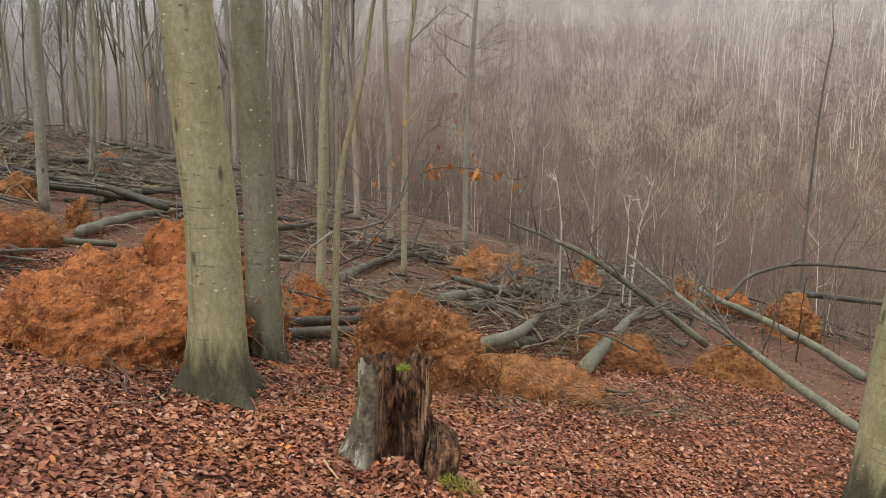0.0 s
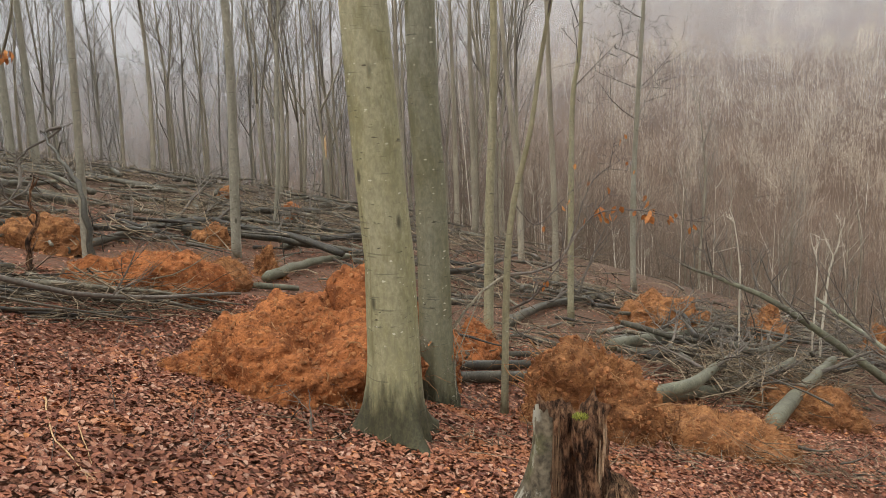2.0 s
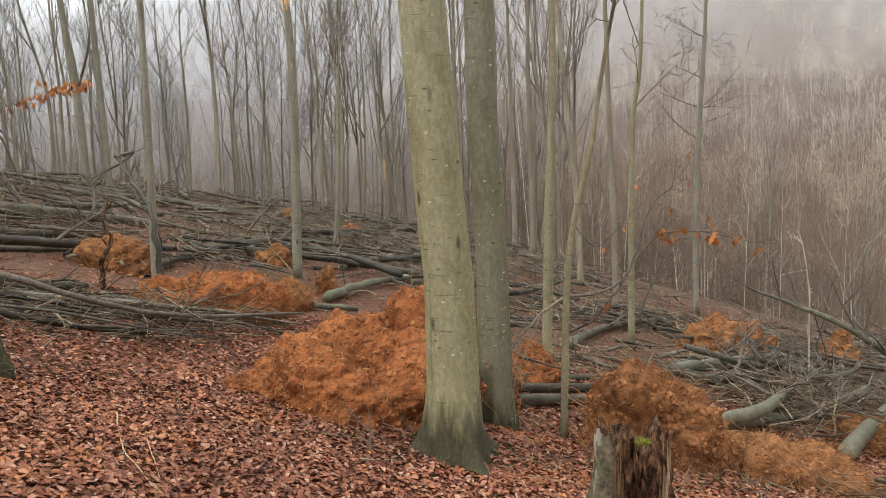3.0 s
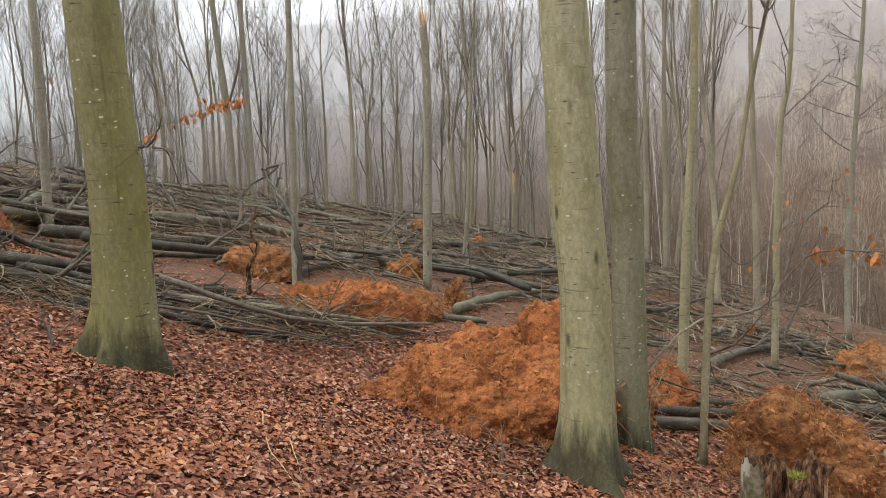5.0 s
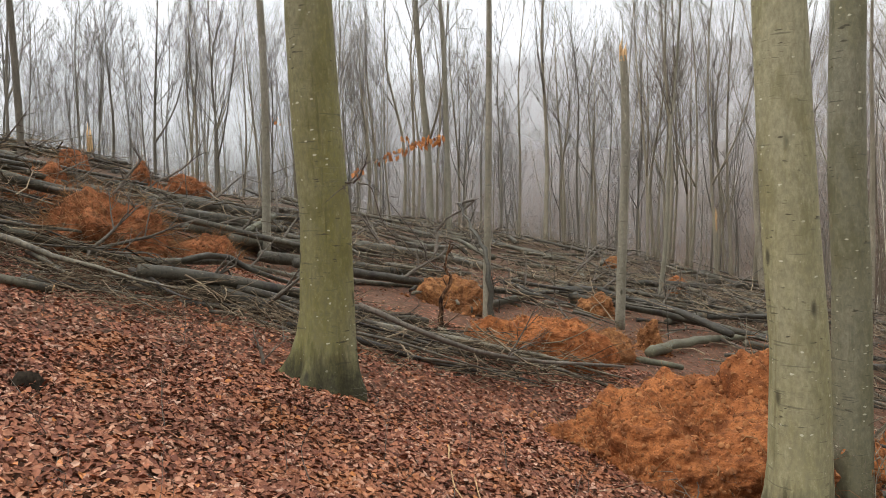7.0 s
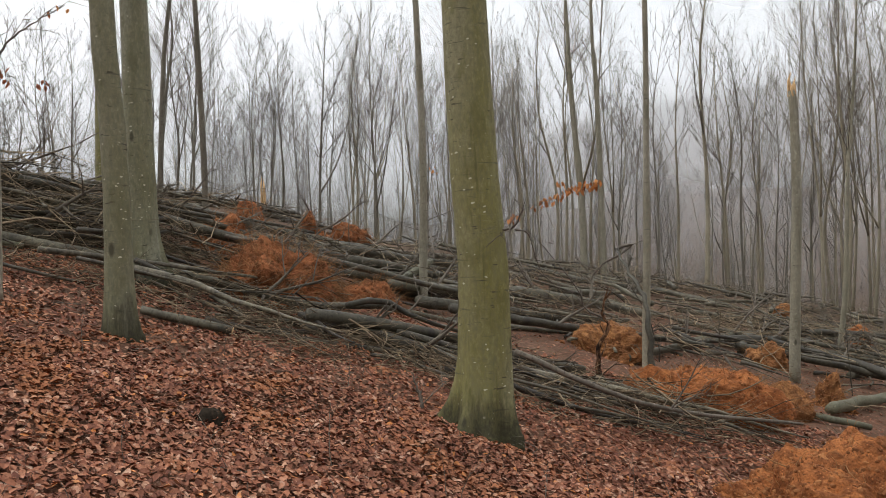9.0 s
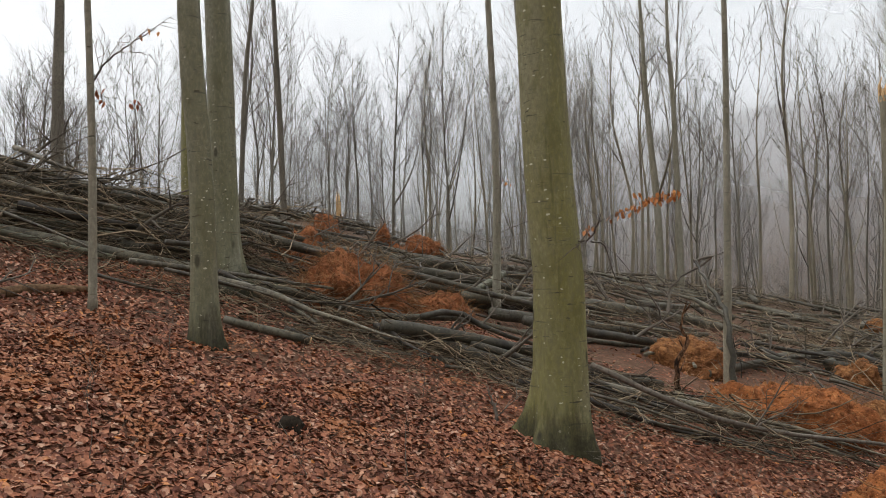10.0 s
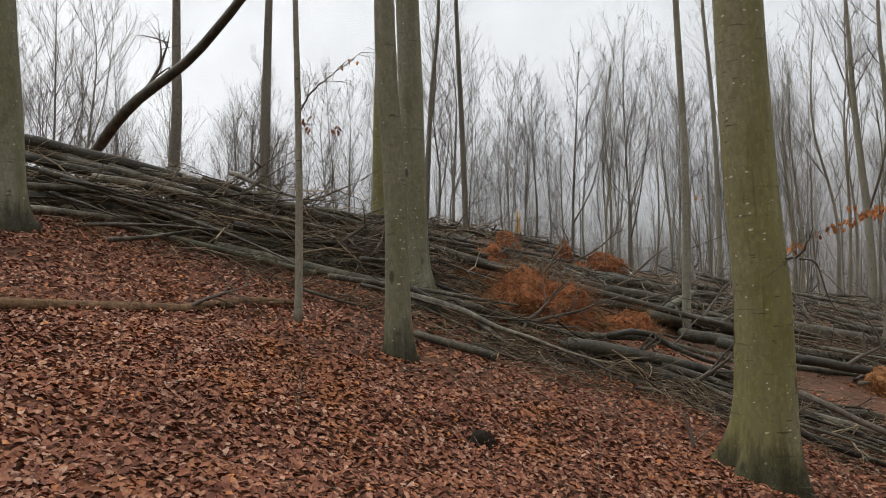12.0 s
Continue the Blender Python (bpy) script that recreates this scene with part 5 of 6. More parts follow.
brush("slash", "thin cut branches strewn over brown leaves", [(-2.6, 10.4), (-0.2, 13.4), (2.0, 16.2), (3.2, 19.0)], 1.7, 0.32, 450, (0.5, 1.8), 10, 80, 9, 0.009, stems=60)
brush("slash", "cut branches strewn along the clearing's far edge", [(0.5, 18.5), (3.5, 21.5), (6.0, 23.0), (9.0, 23.5)], 2.0, 0.45, 450, (0.7, 2.0), -50, 60, 10, 0.011, stems=75)
brush("slash", "cut branches strewn near the valley's edge", [(3.5, 16.0), (6.0, 19.5), (10.0, 21.0), (13.0, 20.0)], 2.0, 0.5, 350, (0.7, 2.0), -60, 60, 7, 0.010, stems=100)


brush("twig_litter", "fine broken twigs strewn at the pile's foot", [(-8.6, 2.6), (-7.6, 3.6), (-6.4, 5.2), (-5.0, 7.2)], 0.7, 0.24, 520, (0.15, 0.8), -38, 50, 11, 0.005, stems=0)
brush("bramble", "low tangle of bare dry shrub twigs", [(1.3, 6.9), (1.9, 7.4), (2.6, 7.9), (3.2, 8.4)], 0.5, 0.26, 240, (0.2, 0.7), 0, 90, 12, 0.003, stems=16)
brush("twig_litter", "fine broken twigs on the leaves before the loam heaps", [(-2.6, 5.2), (-1.2, 6.0), (0.4, 6.6), (1.8, 8.2)], 0.6, 0.08, 420, (0.15, 0.6), 0, 90, 13, 0.004, stems=0)
brush("twig_litter", "fine broken twigs strewn at the pile's foot", [(-10.6, -1.6), (-10.0, 0.4), (-9.6, 1.6), (-8.9, 2.6)], 0.6, 0.22, 400, (0.15, 0.8), 0, 50, 14, 0.005, stems=0)


# ---------------------------------------------------------------- fallen leaves
def leaf_litter(seed, rings):
    """Curled leaves strewn over the ground; rings of (count, inner, outer radius)."""
    r_ = np.random.RandomState(seed)
    P = []
    for count, r0, r1 in rings:
        a = np.radians(r_.uniform(-45, 118, count))
        r = np.sqrt(r_.uniform(r0 * r0, r1 * r1, count))
        P.append(np.stack([-r * np.sin(a), r * np.cos(a)], 1))
    P = np.concatenate(P)
    n = len(P)
    Z = np.array([height(float(a), float(b)) for a, b in P])
    ln, wd = r_.uniform(0.032, 0.066, n), r_.uniform(0.022, 0.042, n)
    curl = r_.uniform(-0.35, 0.9, n)
    ang = r_.uniform(0, 2 * np.pi, n)
    tilt, roll = r_.normal(0, 0.32, n), r_.normal(0, 0.32, n)
    # each leaf is two halves folded along the midrib
    loc = np.zeros((n, 6, 3))
    for k, (u, v, h) in enumerate(((0, 0, 0.1), (0.32, 0.5, 1), (0.74, 0.40, 0.9), (1.0, 0, 0.25), (0.74, -0.40, 0.9), (0.32, -0.5, 1))):
        loc[:, k, 0] = (u - 0.5) * ln
        loc[:, k, 1] = v * wd
        loc[:, k, 2] = h * curl * wd * 0.6
    x, y, z = loc[:, :, 0], loc[:, :, 1], loc[:, :, 2]
    z = z + x * np.sin(tilt)[:, None] + y * np.sin(roll)[:, None]
    c, s = np.cos(ang)[:, None], np.sin(ang)[:, None]
    V = np.stack([P[:, 0:1] + x * c - y * s, P[:, 1:2] + x * s + y * c, Z[:, None] + z + 0.020 + r_.uniform(0, 0.018, n)[:, None] - 0.18 * (x * c - y * s) - 0.17 * (x * s + y * c)], 2).reshape(-1, 3)
    o = np.arange(n)[:, None] * 6
    F = np.concatenate([o + np.array(t) for t in ((0, 3, 2, 1), (0, 5, 4, 3))], 1).reshape(-1, 4)
    me = bpy.data.meshes.new("leaf_litter")
    me.vertices.add(len(V))
    me.vertices.foreach_set("co", V.ravel())
    me.loops.add(F.size)
    me.loops.foreach_set("vertex_index", F.ravel().astype(np.int32))
    me.polygons.add(len(F))
    me.polygons.foreach_set("loop_start", np.arange(0, F.size, 4, dtype=np.int32))
    me.update(calc_edges=True)
    me.materials.append(LEAF)
    tagged(new("leaf_litter", me), "red-brown fallen beech leaves carpeting the ground", "fallen leaves", kind="stuff")


leaf_litter(5, [(40000, 1.8, 4.5), (58000, 4.5, 7), (84000, 7, 12), (32000, 12, 26)])


# ---------------------------------------------------------------- rotten stump
def stump(x, y):
    """A broken stump: bark left on one side and behind, the face rotted away, a hollow low down, a fluted root stub."""
    rng_ = random.Random(77)
    ob = thing("tree_stump", "broken rotten beech stump with jagged rim and pale lichen", "stump", (x, y, height(x, y) - 0.05))
    cols, rows = 96, 22

    def bare(a):
        return 1 / (1 + math.exp(-(a + 2.15) / 0.06)) * (1 - 1 / (1 + math.exp(-(a - 0.75) / 0.08)))

    def rim(a):
        h = 0.84 + 0.03 * math.sin(7 * a + 0.5) + 0.02 * math.sin(19 * a + 1) + rng_.uniform(-0.018, 0.018)
        h += 0.02 * math.exp(-((a - 0.9) / 0.22) ** 2) - 0.13 * math.exp(-((a + 0.15) / 0.30) ** 2) - 0.10 * math.exp(-((a + 1.3) / 0.4) ** 2) - 0.10 * math.exp(-((a - 1.7) / 0.6) ** 2)
        return h

    def radius(a, z):
        left = math.exp(-(min(abs(a - math.pi), abs(a + math.pi)) / 0.7) ** 2)
        foot = math.exp(-z / 0.20)
        r = 0.235 + 0.05 * foot + 0.018 * noise.noise(Vector((math.cos(a) * 5, math.sin(a) * 5, z * 7))) + left * (0.19 * foot + 0.06 * (1 - z)) + 0.015 * math.sin(5 * a + 2 * z)
        q = Vector((a * 4.0, z * 3.6, 3.0))
        cut = 0.045 + 0.07 * noise.noise(q) + 0.035 * noise.noise(q * 2.7) + 0.015 * noise.noise(q * 6.1)
        cut += 0.19 * math.exp(-((a + 1.55) / 0.38) ** 2) * math.exp(-((z - 0.30) / 0.30) ** 2)
        cut += 0.10 * math.exp(-((a + 1.0) / 0.4) ** 2) * math.exp(-((z - 0.05) / 0.22) ** 2)
        return max(0.05, r - bare(a) * cut + 0.008 * noise.noise(Vector((a * 6, z * 5, 1.0))))

    rims = [rim(-math.pi + 2 * math.pi * j / cols) for j in range(cols)]
    pts, core = [], []
    for i in range(rows + 1):
        for j in range(cols):
            a = -math.pi + 2 * math.pi * j / cols
            z = rims[j] * i / rows
            r = radius(a, z)
            pts.append(Vector((r * math.cos(a), r * math.sin(a), z)))
    bark_g, face_g, top_g = Geo(), Geo(), Geo()
    bark_g.v = list(pts)
    face_g.v = list(pts)
    for i in range(rows):
        for j in range(cols):
            n = (j + 1) % cols
            a = -math.pi + 2 * math.pi * (j + 0.5) / cols
            o, u = i * cols, (i + 1) * cols
            (face_g if bare(a) > 0.5 else bark_g).f.append((o + j, o + n, u + n, u + j))
    # the sunken, splintered top
    top = rows * cols
    for k, sink in ((1.0, 0.0), (0.82, 0.10), (0.5, 0.22), (0.2, 0.26)):
        for j in range(cols):
            p = pts[top + j]
            drop = sink + (0.05 * noise.noise(Vector((p.x * 30, p.y * 30, k * 3))) if k < 1 else 0.0)
            top_g.v.append(Vector((p.x * k, p.y * k, min(p.z, 0.86) - drop if k < 1 else p.z)))
    for i in range(3):
        for j in range(cols):
            n = (j + 1) % cols
            top_g.f.append((i * cols + j, i * cols + n, (i + 1) * cols + n, (i + 1) * cols + j))
    top_g.f.append(tuple(3 * cols + j for j in range(cols)))
    part("bark", bark_g, STUMP_BARK, ob)
    face = part("rotten_face", face_g, ROT, ob, "dark rotten wood where the bark is gone")
    part("torn_top", top_g, ROT, ob, smooth=False)
    # upright slivers of torn wood
    for i in range(30):
        a = rng_.choice((rng_.uniform(-0.75, -0.1), rng_.uniform(-0.75, -0.1), rng_.uniform(-2.2, -2.0)))
        z0 = rng_.uniform(0.25, 0.55)
        h = rng_.uniform(0.2, 0.45)
        r = radius(a, z0 + h * 0.5) + 0.004
        g = Geo()
        p = Vector((r * math.cos(a), r * math.sin(a), z0))
        w = Vector((rng_.uniform(-0.015, 0.015), rng_.uniform(-0.015, 0.015), h))
        k = rng_.uniform(0.003, 0.009)
        g.tube([p - Vector((0, 0, 0.1)), p, p + w * 0.5 + Vector((0.004, 0, 0)), p + w], [0.003, k, k * 0.8, 0.002], 5, point=True)
        part("wood_sliver", g, SLIVER if -0.8 < a < 0.3 else ROTTEN, face, smooth=False)
    # the broken root stub beside it: a ridged lump with fibres fanning over it
    stub = Geo()
    line = [Vector((0.25, -0.10, -0.02)), Vector((0.29, -0.10, 0.10)), Vector((0.31, -0.06, 0.20)), Vector((0.28, 0.0, 0.31)), Vector((0.20, 0.03, 0.38))]
    seg = 18
    wide = [0.085 + 0.035 * math.sin(math.pi * min(1.0, k / 12)) - 0.09 * max(0, k - 11) / 7 for k in range(seg)]

    def ridged(i, a):
        q = Vector((math.cos(a) * 2.2, math.sin(a) * 2.2, i * 0.22))
        return 1 + 0.30 * noise.noise(q) + 0.16 * noise.noise(q * 3.1) + 0.07 * math.sin(17 * a + 0.9 * i)

    stub.tube(curve_pts(line, seg), [max(0.012, w) for w in wide], 64, ridged)
    butt = part("root_stub", stub, ROT, ob, "ridged rotten root stub")
    for i in range(70):
        a = rng_.uniform(-2.4, 0.8)
        p = Vector((0.28 + 0.11 * math.cos(a), -0.07 + 0.11 * math.sin(a), rng_.uniform(0.02, 0.2)))
        e = Vector((0.26 + rng_.uniform(-0.04, 0.05), -0.03 + rng_.uniform(-0.05, 0.03), rng_.uniform(0.25, 0.42)))
        g = Geo()
        g.tube([p, p.lerp(e, 0.5) + Vector((math.cos(a), math.sin(a), 0)) * 0.03, e], [0.004, 0.006, 0.0015], 4, point=True)
        part("root_fibre", g, ROTTEN, butt, smooth=False)
    for c, r in (((0.05, -0.13, 0.80), 0.05), ((0.37, -0.27, 0.09), 0.09), ((0.46, -0.32, 0.07), 0.12)):
        g = Geo()
        for i in range(160):
            d = rand_dir(rng_)
            d.z = abs(d.z)
            p = Vector(c) + Vector((d.x, d.y, d.z * 0.4)) * r * rng_.random() ** 0.3
            g.tube([p, p + (d + Vector((0, 0, 0.3))) * 0.016], [0.005, 0.001], 3, cap=False, point=True)
        tagged(part("moss", g, MOSS, ob, "yellow-green moss tuft"), kind="stuff")
    return ob


def rot_mat():
    k = Mat("rot", 0.95, 0.1)
    streak = k.noise(1.0, 8, k.coords((20, 20, 7)), 0.75)
    big = k.noise(5.0, 4)
    col = k.ramp(streak, (0.42, (0.022, 0.014, 0.010)), (0.51, (0.12, 0.064, 0.037)), (0.58, (0.24, 0.135, 0.076)), (0.78, (0.40, 0.27, 0.165)))
    col = k.mix(k.ramp(big, (0.36, 0.7), (0.46, 0.0)), col, (0.03, 0.02, 0.014))
    k.colour(col)
    k.bump(streak, 0.9, 0.03)
    return k.m


def stump_bark_mat():
    k = Mat("stump_bark", 0.9, 0.2)
    fine = k.noise(18, 5)
    col = k.mix(k.ramp(fine, (0.35, 0.0), (0.65, 1.0)), (0.17, 0.145, 0.10), (0.045, 0.038, 0.027))
    sep = k.n.new("ShaderNodeSeparateXYZ")
    k.link(k.tc.outputs["Object"], sep.inputs[0])
    lich = k.noise(6.5, 7, k.coords((1, 1, 0.7)), 0.65)
    col = k.mix(k.maths("MULTIPLY", k.ramp(lich, (0.56, 0.0), (0.60, 0.75)), k.ramp(k.maths("ADD", sep.outputs[0], 0.5), (0.27, 1.0), (0.33, 0.0))), col, (0.38, 0.375, 0.31))
    green = k.noise(3.1, 3)
    col = k.mix(k.ramp(green, (0.55, 0.0), (0.7, 0.7)), col, (0.10, 0.11, 0.04))
    k.colour(col)
    k.bump(fine, 0.6, 0.02)
    return k.m


ROT, STUMP_BARK = rot_mat(), stump_bark_mat()
SLIVER = thin_bark("weathered_sliver", (0.52, 0.40, 0.27), (0.26, 0.14, 0.07), 14)
stump(-0.28, 4.62)


# ---------------------------------------------------------------- leafy twigs
def leaf_at(g, p, rng_, size):
    """A hanging withered leaf, folded along its middle."""
    d = (Vector((rng_.uniform(-0.5, 0.5), rng_.uniform(-0.5, 0.5), -0.7))).normalized()
    s = d.cross(rand_dir(rng_)).normalized()
    n = d.cross(s)
    o = len(g.v)
    for u, w, h in ((0, 0, 0), (0.35, 0.30, 0.1), (0.75, 0.2, 0.06), (1, 0, 0), (0.75, -0.2, 0.06), (0.35, -0.30, 0.1), (0.5, 0, -0.03)):
        g.v.append(p + d * (u * size) + s * (w * size) + n * (h * size))
    g.f += [(o, o + 6, o + 1), (o + 1, o + 6, o + 2), (o + 2, o + 6, o + 3), (o + 3, o + 6, o + 4), (o + 4, o + 6, o + 5), (o + 5, o + 6, o)]


def twig(pts, r, seed, label, leaves=0, leaf_from=0.6, leaf=None, size=0.07, side=6, name="twig", material=None):
    """A thin branch with side twigs and a few leaves left on it."""
    rng_ = random.Random(seed)
    o = Vector(pts[0])
    ob = thing(name, label, "branch", o)
    line = [p - o for p in curve_pts(pts, 18)]
    for p in line[1:]:
        p += rand_dir(rng_) * min(0.022, r * 0.6)
    g = Geo()
    g.tube(line, [r * (1 - 0.8 * i / 17) for i in range(18)], 7, lambda i, a: 1 + 0.12 * math.sin(i * 2.1), point=True)
    main = part("stem", g, material or BRANCH, ob)
    tips = []
    for i in range(side):
        k = rng_.randrange(4, 16)
        d = (line[k + 1] - line[k - 1]).normalized()
        v = (d * 0.8 + rand_dir(rng_) * 0.8 + Vector((0, 0, 0.15))).normalized()
        ln = rng_.uniform(0.15, 0.45)
        s = Geo()
        limb(s, rng_, line[k], v, ln, r * 0.35, 1, 0.1, (4,), (4, 3))
        part("side_twig", s, material or BRANCH, ob)
        tips.append(line[k] + v * ln * 0.8)
    for i in range(leaves):
        k = min(17, int((leaf_from + (1 - leaf_from) * rng_.random()) * 17))
        p = line[k] if not tips or rng_.random() < 0.7 else rng_.choice(tips)
        f = Geo()
        leaf_at(f, p + rand_dir(rng_) * size * 0.7, rng_, size * rng_.uniform(0.7, 1.2))
        part("leaf", f, leaf or LEAF_ORANGE, main, "withered orange leaf")
    return ob


twig([(-1.05, 7.33, -1.49), (-0.77, 7.48, -1.48), (-0.55, 7.61, -1.37), (-0.37, 7.74, -1.12), (-0.16, 7.86, -0.93), (0.26, 7.97, -0.92), (0.69, 8.06, -1.03), (1.02, 8.14, -1.06)], 0.015, 1, "crooked dark beech twig with withered orange leaves", 28, 0.5, side=9, size=0.095, material=DARK_TWIG)
twig([(-0.49, 7.49, -1.30), (-0.38, 7.59, -1.02), (-0.27, 7.70, -0.68), (-0.09, 7.80, -0.48), (0.25, 7.90, -0.54)], 0.011, 2, "thin beech twig with a few orange leaves", 5, 0.3, side=8, material=DARK_TWIG)
twig([(-1.06, 7.33, -1.85), (-0.81, 7.29, -1.72), (-0.66, 7.24, -1.53), (-0.47, 7.19, -1.27)], 0.017, 3, "crooked dark sapling branch", 3, 0.5, material=DARK_TWIG)
twig([(-1.05, 7.33, -1.48), (-1.24, 7.21, -1.60), (-1.42, 7.10, -1.77), (-1.54, 6.99, -1.95), (-1.64, 6.89, -2.14), (-1.69, 6.80, -2.46)], 0.016, 4, "drooping beech twig in front of the trunk", 4, 0.3, side=9, material=STEM)
twig([(-1.30, 7.16, -1.66), (-1.40, 6.95, -1.95), (-1.50, 6.80, -2.25), (-1.46, 6.66, -2.62)], 0.008, 22, "thin pale drooping beech twig", 3, 0.4, side=7, material=STEM)
twig([(-1.45, 7.06, -1.80), (-1.58, 6.82, -1.98), (-1.72, 6.66, -2.02), (-1.84, 6.58, -1.92)], 0.007, 23, "thin pale beech twig before the trunk", 2, 0.4, side=6, material=STEM)
twig([(-0.98, 7.34, -0.77), (-0.76, 7.43, -1.00), (-0.49, 7.52, -0.73), (-0.35, 7.57, -0.60)], 0.008, 5, "thin bare beech twig with few leaves", 4, 0.4, material=DARK_TWIG)
twig([(-5.12, 4.35, 0.26), (-4.94, 4.34, 0.26), (-4.79, 4.30, 0.36), (-4.66, 4.24, 0.48)], 0.012, 6, "bare twig growing from the mossy beech", 0, side=4)
twig([(-5.0, 4.43, 0.25), (-5.02, 4.61, 0.20), (-5.05, 4.79, -0.13), (-4.99, 5.04, -0.36), (-4.9, 5.4, -0.75)], 0.008, 7, "long bare twig hanging from the mossy beech", 0, side=4)
twig([(-6.9, 5.5, 0.0), (-6.55, 5.73, 0.32), (-6.42, 5.86, 0.52), (-6.16, 6.13, 0.66), (-5.98, 6.30, 0.77), (-5.78, 6.49, 0.81)], 0.006, 8, "thin twig with a spray of orange leaves", 80, 0.55, side=5, size=0.07)
twig([(-8.00, 0.91, 1.89), (-7.99, 1.03, 2.10), (-7.95, 1.26, 2.32), (-7.90, 1.50, 2.49)], 0.013, 9, "rising sapling twig with dark curled leaves", 3, 0.8, side=7, material=DARK_TWIG)
twig([(-8.00, 0.94, 1.98), (-7.99, 0.98, 1.90), (-7.99, 1.01, 1.69)], 0.006, 10, "hanging tuft of dark dry leaves", 9, 0.1, leaf=LEAF, side=1, size=0.07)
twig([(-11.62, 8.2, 1.72), (-11.6, 8.3, 1.70), (-11.4, 8.5, 1.62)], 0.008, 11, "small side twig with yellow leaves", 10, 0.2, side=3)
twig([(-7.30, 7.88, -1.95), (-7.19, 7.98, -1.62), (-7.21, 7.96, -1.30), (-7.09, 8.06, -1.02), (-7.14, 8.02, -0.80), (-7.04, 8.11, -0.47)], 0.048, 12, "dark bent stick standing in the brushwood", 0, side=3, name="upright_stick", material=ROT)
twig([(-7.13, 8.03, -0.89), (-7.31, 7.88, -0.76), (-7.39, 7.80, -0.48), (-7.70, 7.51, 0.09), (-7.94, 7.26, 0.49)], 0.016, 21, "long thin branch rising from a dark bent stick", 0, side=5, name="branch", material=DARK_TWIG)
twig([(-6.7, 8.5, -1.7), (-6.89, 8.67, -0.77), (-7.54, 9.12, -0.29), (-8.17, 9.57, 0.06)], 0.05, 13, "grey broken branch leaning over the logs", 0, side=3, name="leaning_branch", material=LOG)
twig([(-8.17, 9.57, 0.06), (-8.0, 9.8, 0.1), (-8.3, 9.4, -0.2), (-8.45, 9.2, -0.5)], 0.03, 16, "hooked broken branch end", 0, side=3, name="hooked_branch")
twig([(-3.86, 4.23, -1.77), (-3.31, 3.63, -1.74), (-2.95, 3.37, -1.77), (-2.70, 3.21, -1.80)], 0.007, 14, "pale dry stick lying on leaves", 0, side=1, name="stick", material=CUT)
twig([(-3.36, 3.91, -1.79), (-2.98, 3.52, -1.80), (-2.87, 3.40, -1.80)], 0.005, 15, "pale dry stick lying on leaves", 0, side=0, name="stick", material=CUT)
twig([(0.21, 4.78, -2.59), (0.67, 4.95, -2.71), (1.01, 5.02, -2.78)], 0.022, 17, "dark rotten stick half under leaves", 0, side=2, name="stick", material=ROTTEN)
twig([(-2.23, 4.98, -2.3), (-2.235, 4.985, -2.1), (-2.24, 4.99, -1.9)], 0.012, 18, "short dead sapling stub in the leaves", 0, side=1, name="sapling_stub")
twig([(-5.78, 3.95, -1.4), (-5.8, 3.93, -1.2), (-5.86, 3.9, -1.03)], 0.02, 19, "short dead sapling stub in the leaves", 0, side=2, name="sapling_stub")
twig([(-0.72, 4.3, -2.35), (-0.55, 4.1, -2.42), (-0.35, 3.9, -2.44), (-0.1, 3.6, -2.42)], 0.009, 20, "thin stick leaning against the stump", 0, side=2, name="stick", material=CUT)

twig([(3.87, 14.98, -4.9), (3.98, 14.95, -2.91), (4.08, 14.92, -2.41), (4.18, 14.90, -1.87)], 0.026, 127, "pale broken stem standing in the branch tangle", 0, side=3, name="dead_stem", material=FAR_PALE)
twig([(2.25, 13.79, -4.4), (2.21, 13.80, -2.80), (2.15, 13.81, -2.13), (2.00, 13.84, -1.56)], 0.02, 128, "pale broken stem standing in the branch tangle", 0, side=3, name="dead_stem", material=FAR_PALE)
twig([(3.75, 15.0, -4.8), (3.77, 15.01, -2.96), (3.68, 15.03, -2.37)], 0.02, 129, "pale broken stem standing in the branch tangle", 0, side=3, name="dead_stem", material=FAR_PALE)
# heap of leaves that fills the stump
def leaf_heap(x, y, w, d, h, count, seed):
    rng_ = random.Random(seed)
    g = Geo()
    for i in range(count):
        a, r = rng_.uniform(0, 6.283), math.sqrt(rng_.random())
        px, py = math.cos(a) * r * w, math.sin(a) * r * d
        pz = height(x + px, y + py) - height(x, y) + h * (1 - r * r) * rng_.uniform(0.2, 1.0) + 0.02
        n = len(g.v)
        t, s = rng_.uniform(0, 6.283), rng_.uniform(0.035, 0.062)
        u = Vector((math.cos(t), math.sin(t), rng_.gauss(0, 0.4)))
        v = Vector((-math.sin(t), math.cos(t), rng_.gauss(0, 0.4)))
        c = Vector((px, py, pz))
        for a_, b_, e_ in ((-0.5, 0, 0), (-0.15, 0.3, 0.1), (0.25, 0.22, 0.08), (0.5, 0, 0.05), (0.25, -0.22, 0.08), (-0.15, -0.3, 0.1), (0, 0, 0)):
            g.v.append(c + u * (a_ * s) + v * (b_ * s) + Vector((0, 0, e_ * s)))
        g.f += [(n, n + 6, n + 1), (n + 1, n + 6, n + 2), (n + 2, n + 6, n + 3), (n + 3, n + 6, n + 4), (n + 4, n + 6, n + 5), (n + 5, n + 6, n)]
    thing("leaf_heap", "fallen leaves gathered against the rotten stump", "fallen leaves", (x, y, height(x, y)), g, LEAF, kind="stuff")


leaf_heap(-0.27, 4.36, 0.22, 0.22, 0.16, 620, 3)

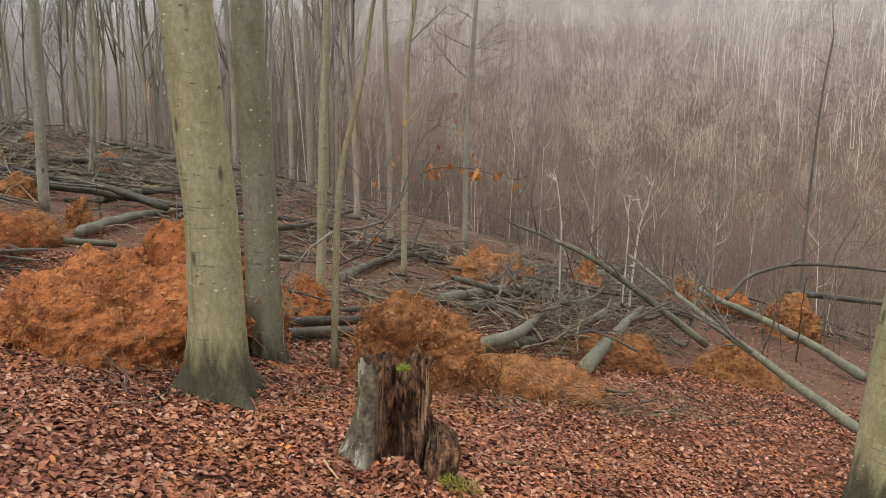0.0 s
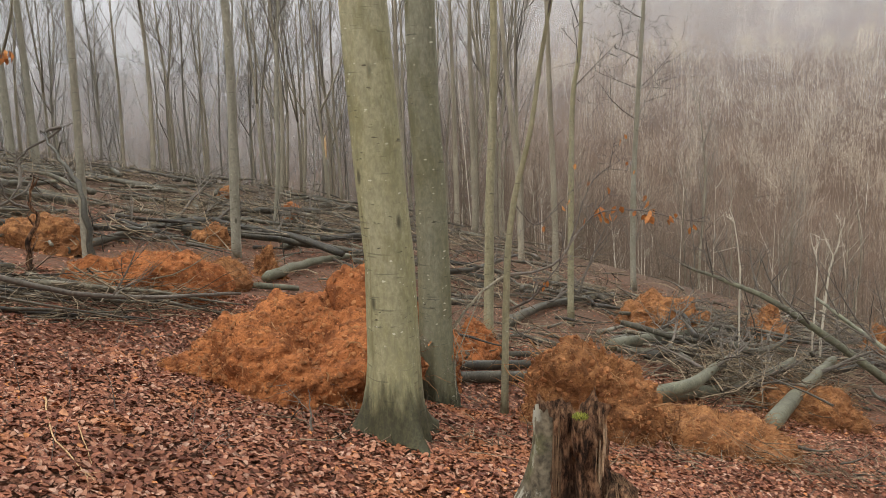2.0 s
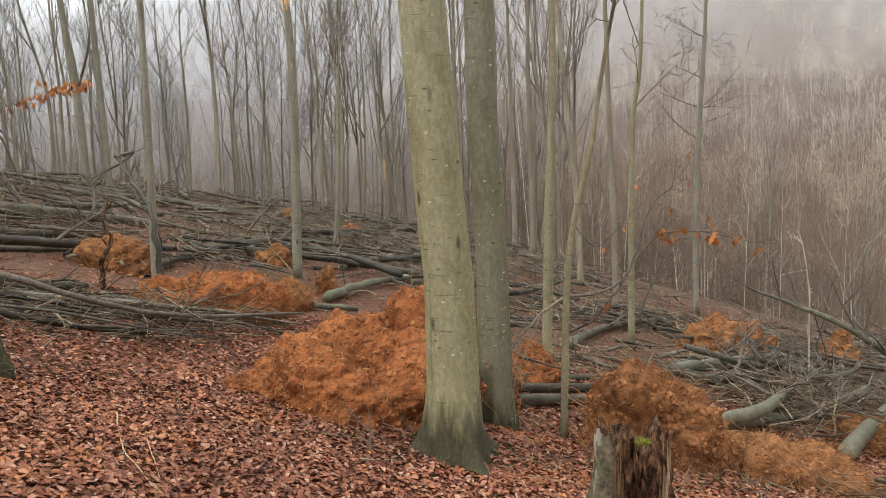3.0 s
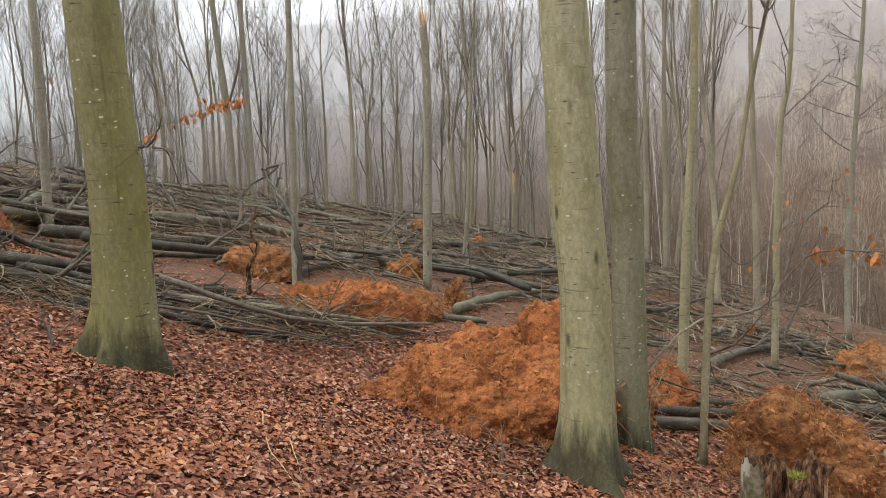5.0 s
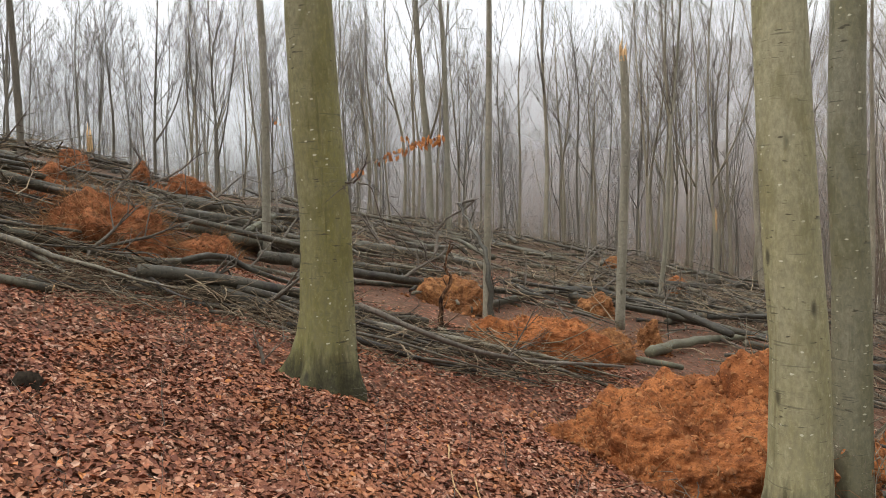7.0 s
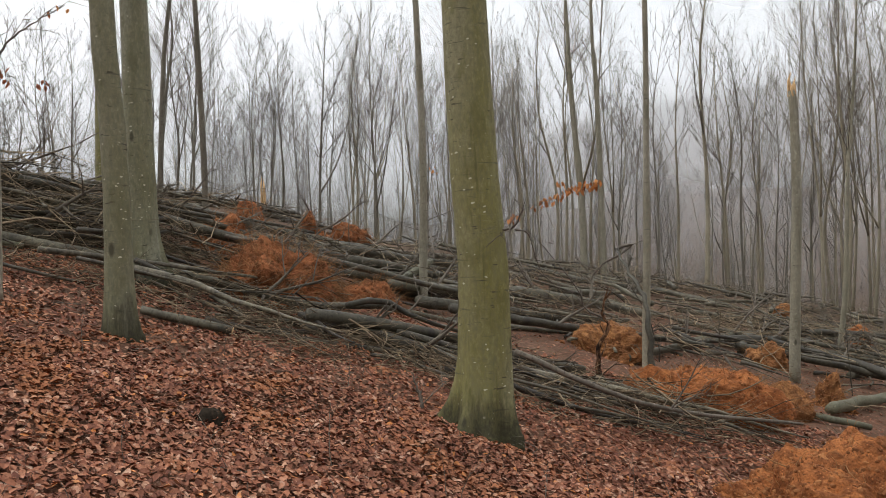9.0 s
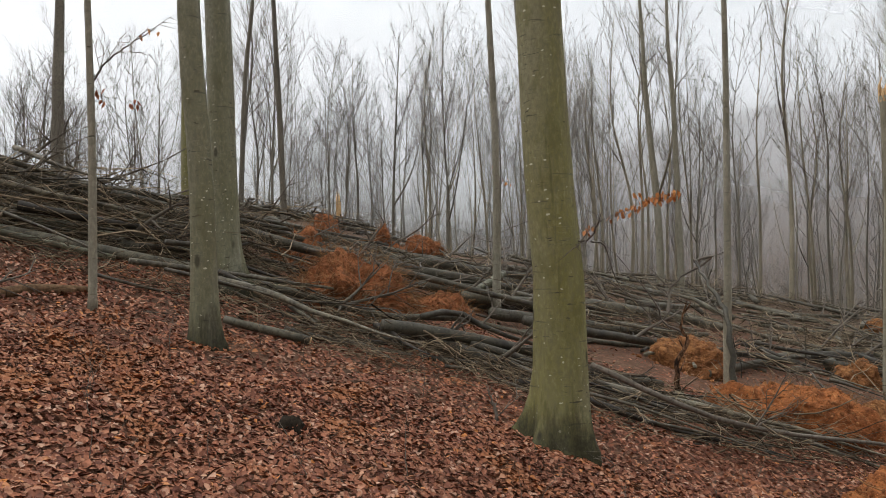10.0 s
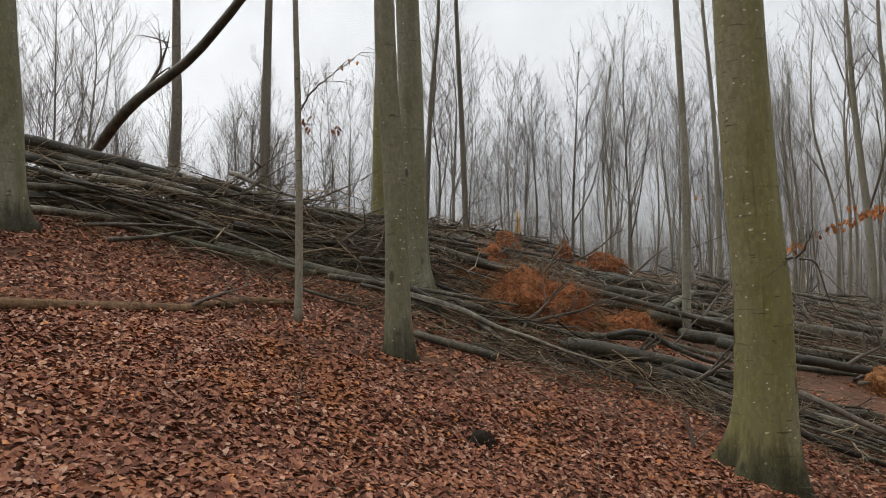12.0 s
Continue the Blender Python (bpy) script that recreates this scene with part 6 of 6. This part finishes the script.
# near-black stub standing in for a dark stump hole among pale leaves
def small_stub(x, y):
    ob = thing("small_stump", "near-black stub put in for a dark hole among leaves", "stump", (x, y, height(x, y) - 0.04))
    g = Geo()
    g.tube([(0, 0, 0), (0, 0, 0.06), (0.01, 0, 0.10), (0.0, 0.01, 0.13)], [0.12, 0.10, 0.085, 0.06], 18, lambda i, a: 1 + 0.15 * math.sin(5 * a + i) + 0.08 * math.sin(11 * a))
    part("wood", g, thin_bark("dark_hole_stub", (0.05, 0.038, 0.026), (0.014, 0.011, 0.008), 12), ob)


small_stub(-5.42, 1.86)
leaf_heap(-5.25, 1.95, 0.22, 0.18, 0.10, 70, 8)

# broken stems and shoots standing in the slash at the valley's edge
rng = random.Random(91)
for i in range(34):
    x, y = rng.uniform(1.5, 11.5), rng.uniform(13.5, 21.5)
    z, h = height(x, y), rng.uniform(0.7, 2.6)
    lean = Vector((rng.gauss(0, 0.22), rng.gauss(0, 0.15), 1.0))
    twig([(x, y, z - 0.05), (x + lean.x * h * 0.5 + rng.uniform(-0.05, 0.05), y + lean.y * h * 0.5, z + h * 0.5), (x + lean.x * h, y + lean.y * h, z + h)], rng.uniform(0.010, 0.024), 800 + i, "thin broken stem standing among cut branches", 0, side=rng.randrange(2, 6), name="dead_stem", material=BRUSH_STEM if rng.random() < 0.6 else DARK_TWIG)
for i in range(16):
    a, d = radians(rng.uniform(15, 62)), rng.uniform(12, 24)
    x, y = -d * math.sin(a), d * math.cos(a)
    z, h = height(x, y), rng.uniform(0.6, 2.0)
    twig([(x, y, z - 0.05), (x + rng.gauss(0, 0.1), y, z + h * 0.5), (x + rng.gauss(0, 0.25), y + rng.gauss(0, 0.2), z + h)], rng.uniform(0.010, 0.020), 850 + i, "thin broken stem standing among cut branches", 0, side=rng.randrange(2, 5), name="dead_stem", material=BRUSH_STEM)

# dry shoots standing in the leaves
rng = random.Random(63)
for i in range(46):
    a, d = radians(rng.uniform(20, 98)), rng.uniform(3.2, 8.0)
    x, y = -d * math.sin(a), d * math.cos(a)
    z, h = height(x, y), rng.uniform(0.12, 0.5)
    twig([(x, y, z - 0.02), (x + rng.gauss(0, 0.03), y + rng.gauss(0, 0.03), z + h * 0.5), (x + rng.gauss(0, 0.1), y + rng.gauss(0, 0.1), z + h)], rng.uniform(0.0025, 0.005), 900 + i, "thin dry brown shoot standing in fallen leaves", 0, side=rng.randrange(3), name="dry_shoot", material=BRANCH)

# loose sticks on the leaves
rng = random.Random(55)
for i in range(46):
    a, d = radians(rng.uniform(-30, 100)), rng.uniform(2.8, 9)
    x, y = -d * math.sin(a), d * math.cos(a)
    t, ln = rng.uniform(0, 6.28), rng.uniform(0.3, 1.1)
    x2, y2 = x + math.cos(t) * ln, y + math.sin(t) * ln
    xm, ym = (x + x2) / 2 + rng.uniform(-0.06, 0.06), (y + y2) / 2 + rng.uniform(-0.06, 0.06)
    twig([(x, y, height(x, y) + 0.02), (xm, ym, height(xm, ym) + 0.03), (x2, y2, height(x2, y2) + 0.02)], rng.uniform(0.004, 0.010), 600 + i, "thin dry stick lying on fallen leaves", 0, side=rng.randrange(3), name="stick")


# ---------------------------------------------------------------- single leaves lying on top, nearest the path
def single_leaves():
    rng_ = random.Random(17)
    shapes = []
    for s in range(6):
        ln, wd, curl = rng_.uniform(0.044, 0.066), rng_.uniform(0.028, 0.042), rng_.uniform(-0.2, 0.7)
        g = Geo()
        for u, v, h in ((0, 0, 0), (0.2, 0.36, 0.6), (0.45, 0.5, 1.0), (0.75, 0.34, 0.8), (1.0, 0, 0.5), (0.75, -0.34, 0.8), (0.45, -0.5, 1.0), (0.2, -0.36, 0.6), (0.45, 0, 0.1), (-0.25, 0.02, 0.2)):
            g.v.append(Vector(((u - 0.5) * ln, v * wd, h * curl * wd * 0.7)))
        g.f = [(0, 8, 1), (1, 8, 2), (2, 8, 3), (3, 8, 4), (4, 8, 5), (5, 8, 6), (6, 8, 7), (7, 8, 0), (0, 1, 9)]
        shapes.append(g.mesh("leaf", LEAF_SINGLE))
    ground = bpy.data.objects["ground"]
    for i in range(290):
        a, d = radians(rng_.uniform(-20, 88)), math.sqrt(rng_.uniform(2.9 ** 2, 5.6 ** 2))
        x, y = -d * math.sin(a), d * math.cos(a)
        if math.hypot(x + 0.28, y - 4.6) < 0.5 or math.hypot(x + 1.69, y - 5.45) < 0.4:
            continue
        ob = new("leaf", shapes[i % 6])
        ob.parent = ground
        ob.location = (x, y, height(x, y) + 0.035)
        ob.rotation_euler = (rng_.gauss(-0.17, 0.22), rng_.gauss(0.17, 0.22), rng_.uniform(0, 6.283))


single_leaves()
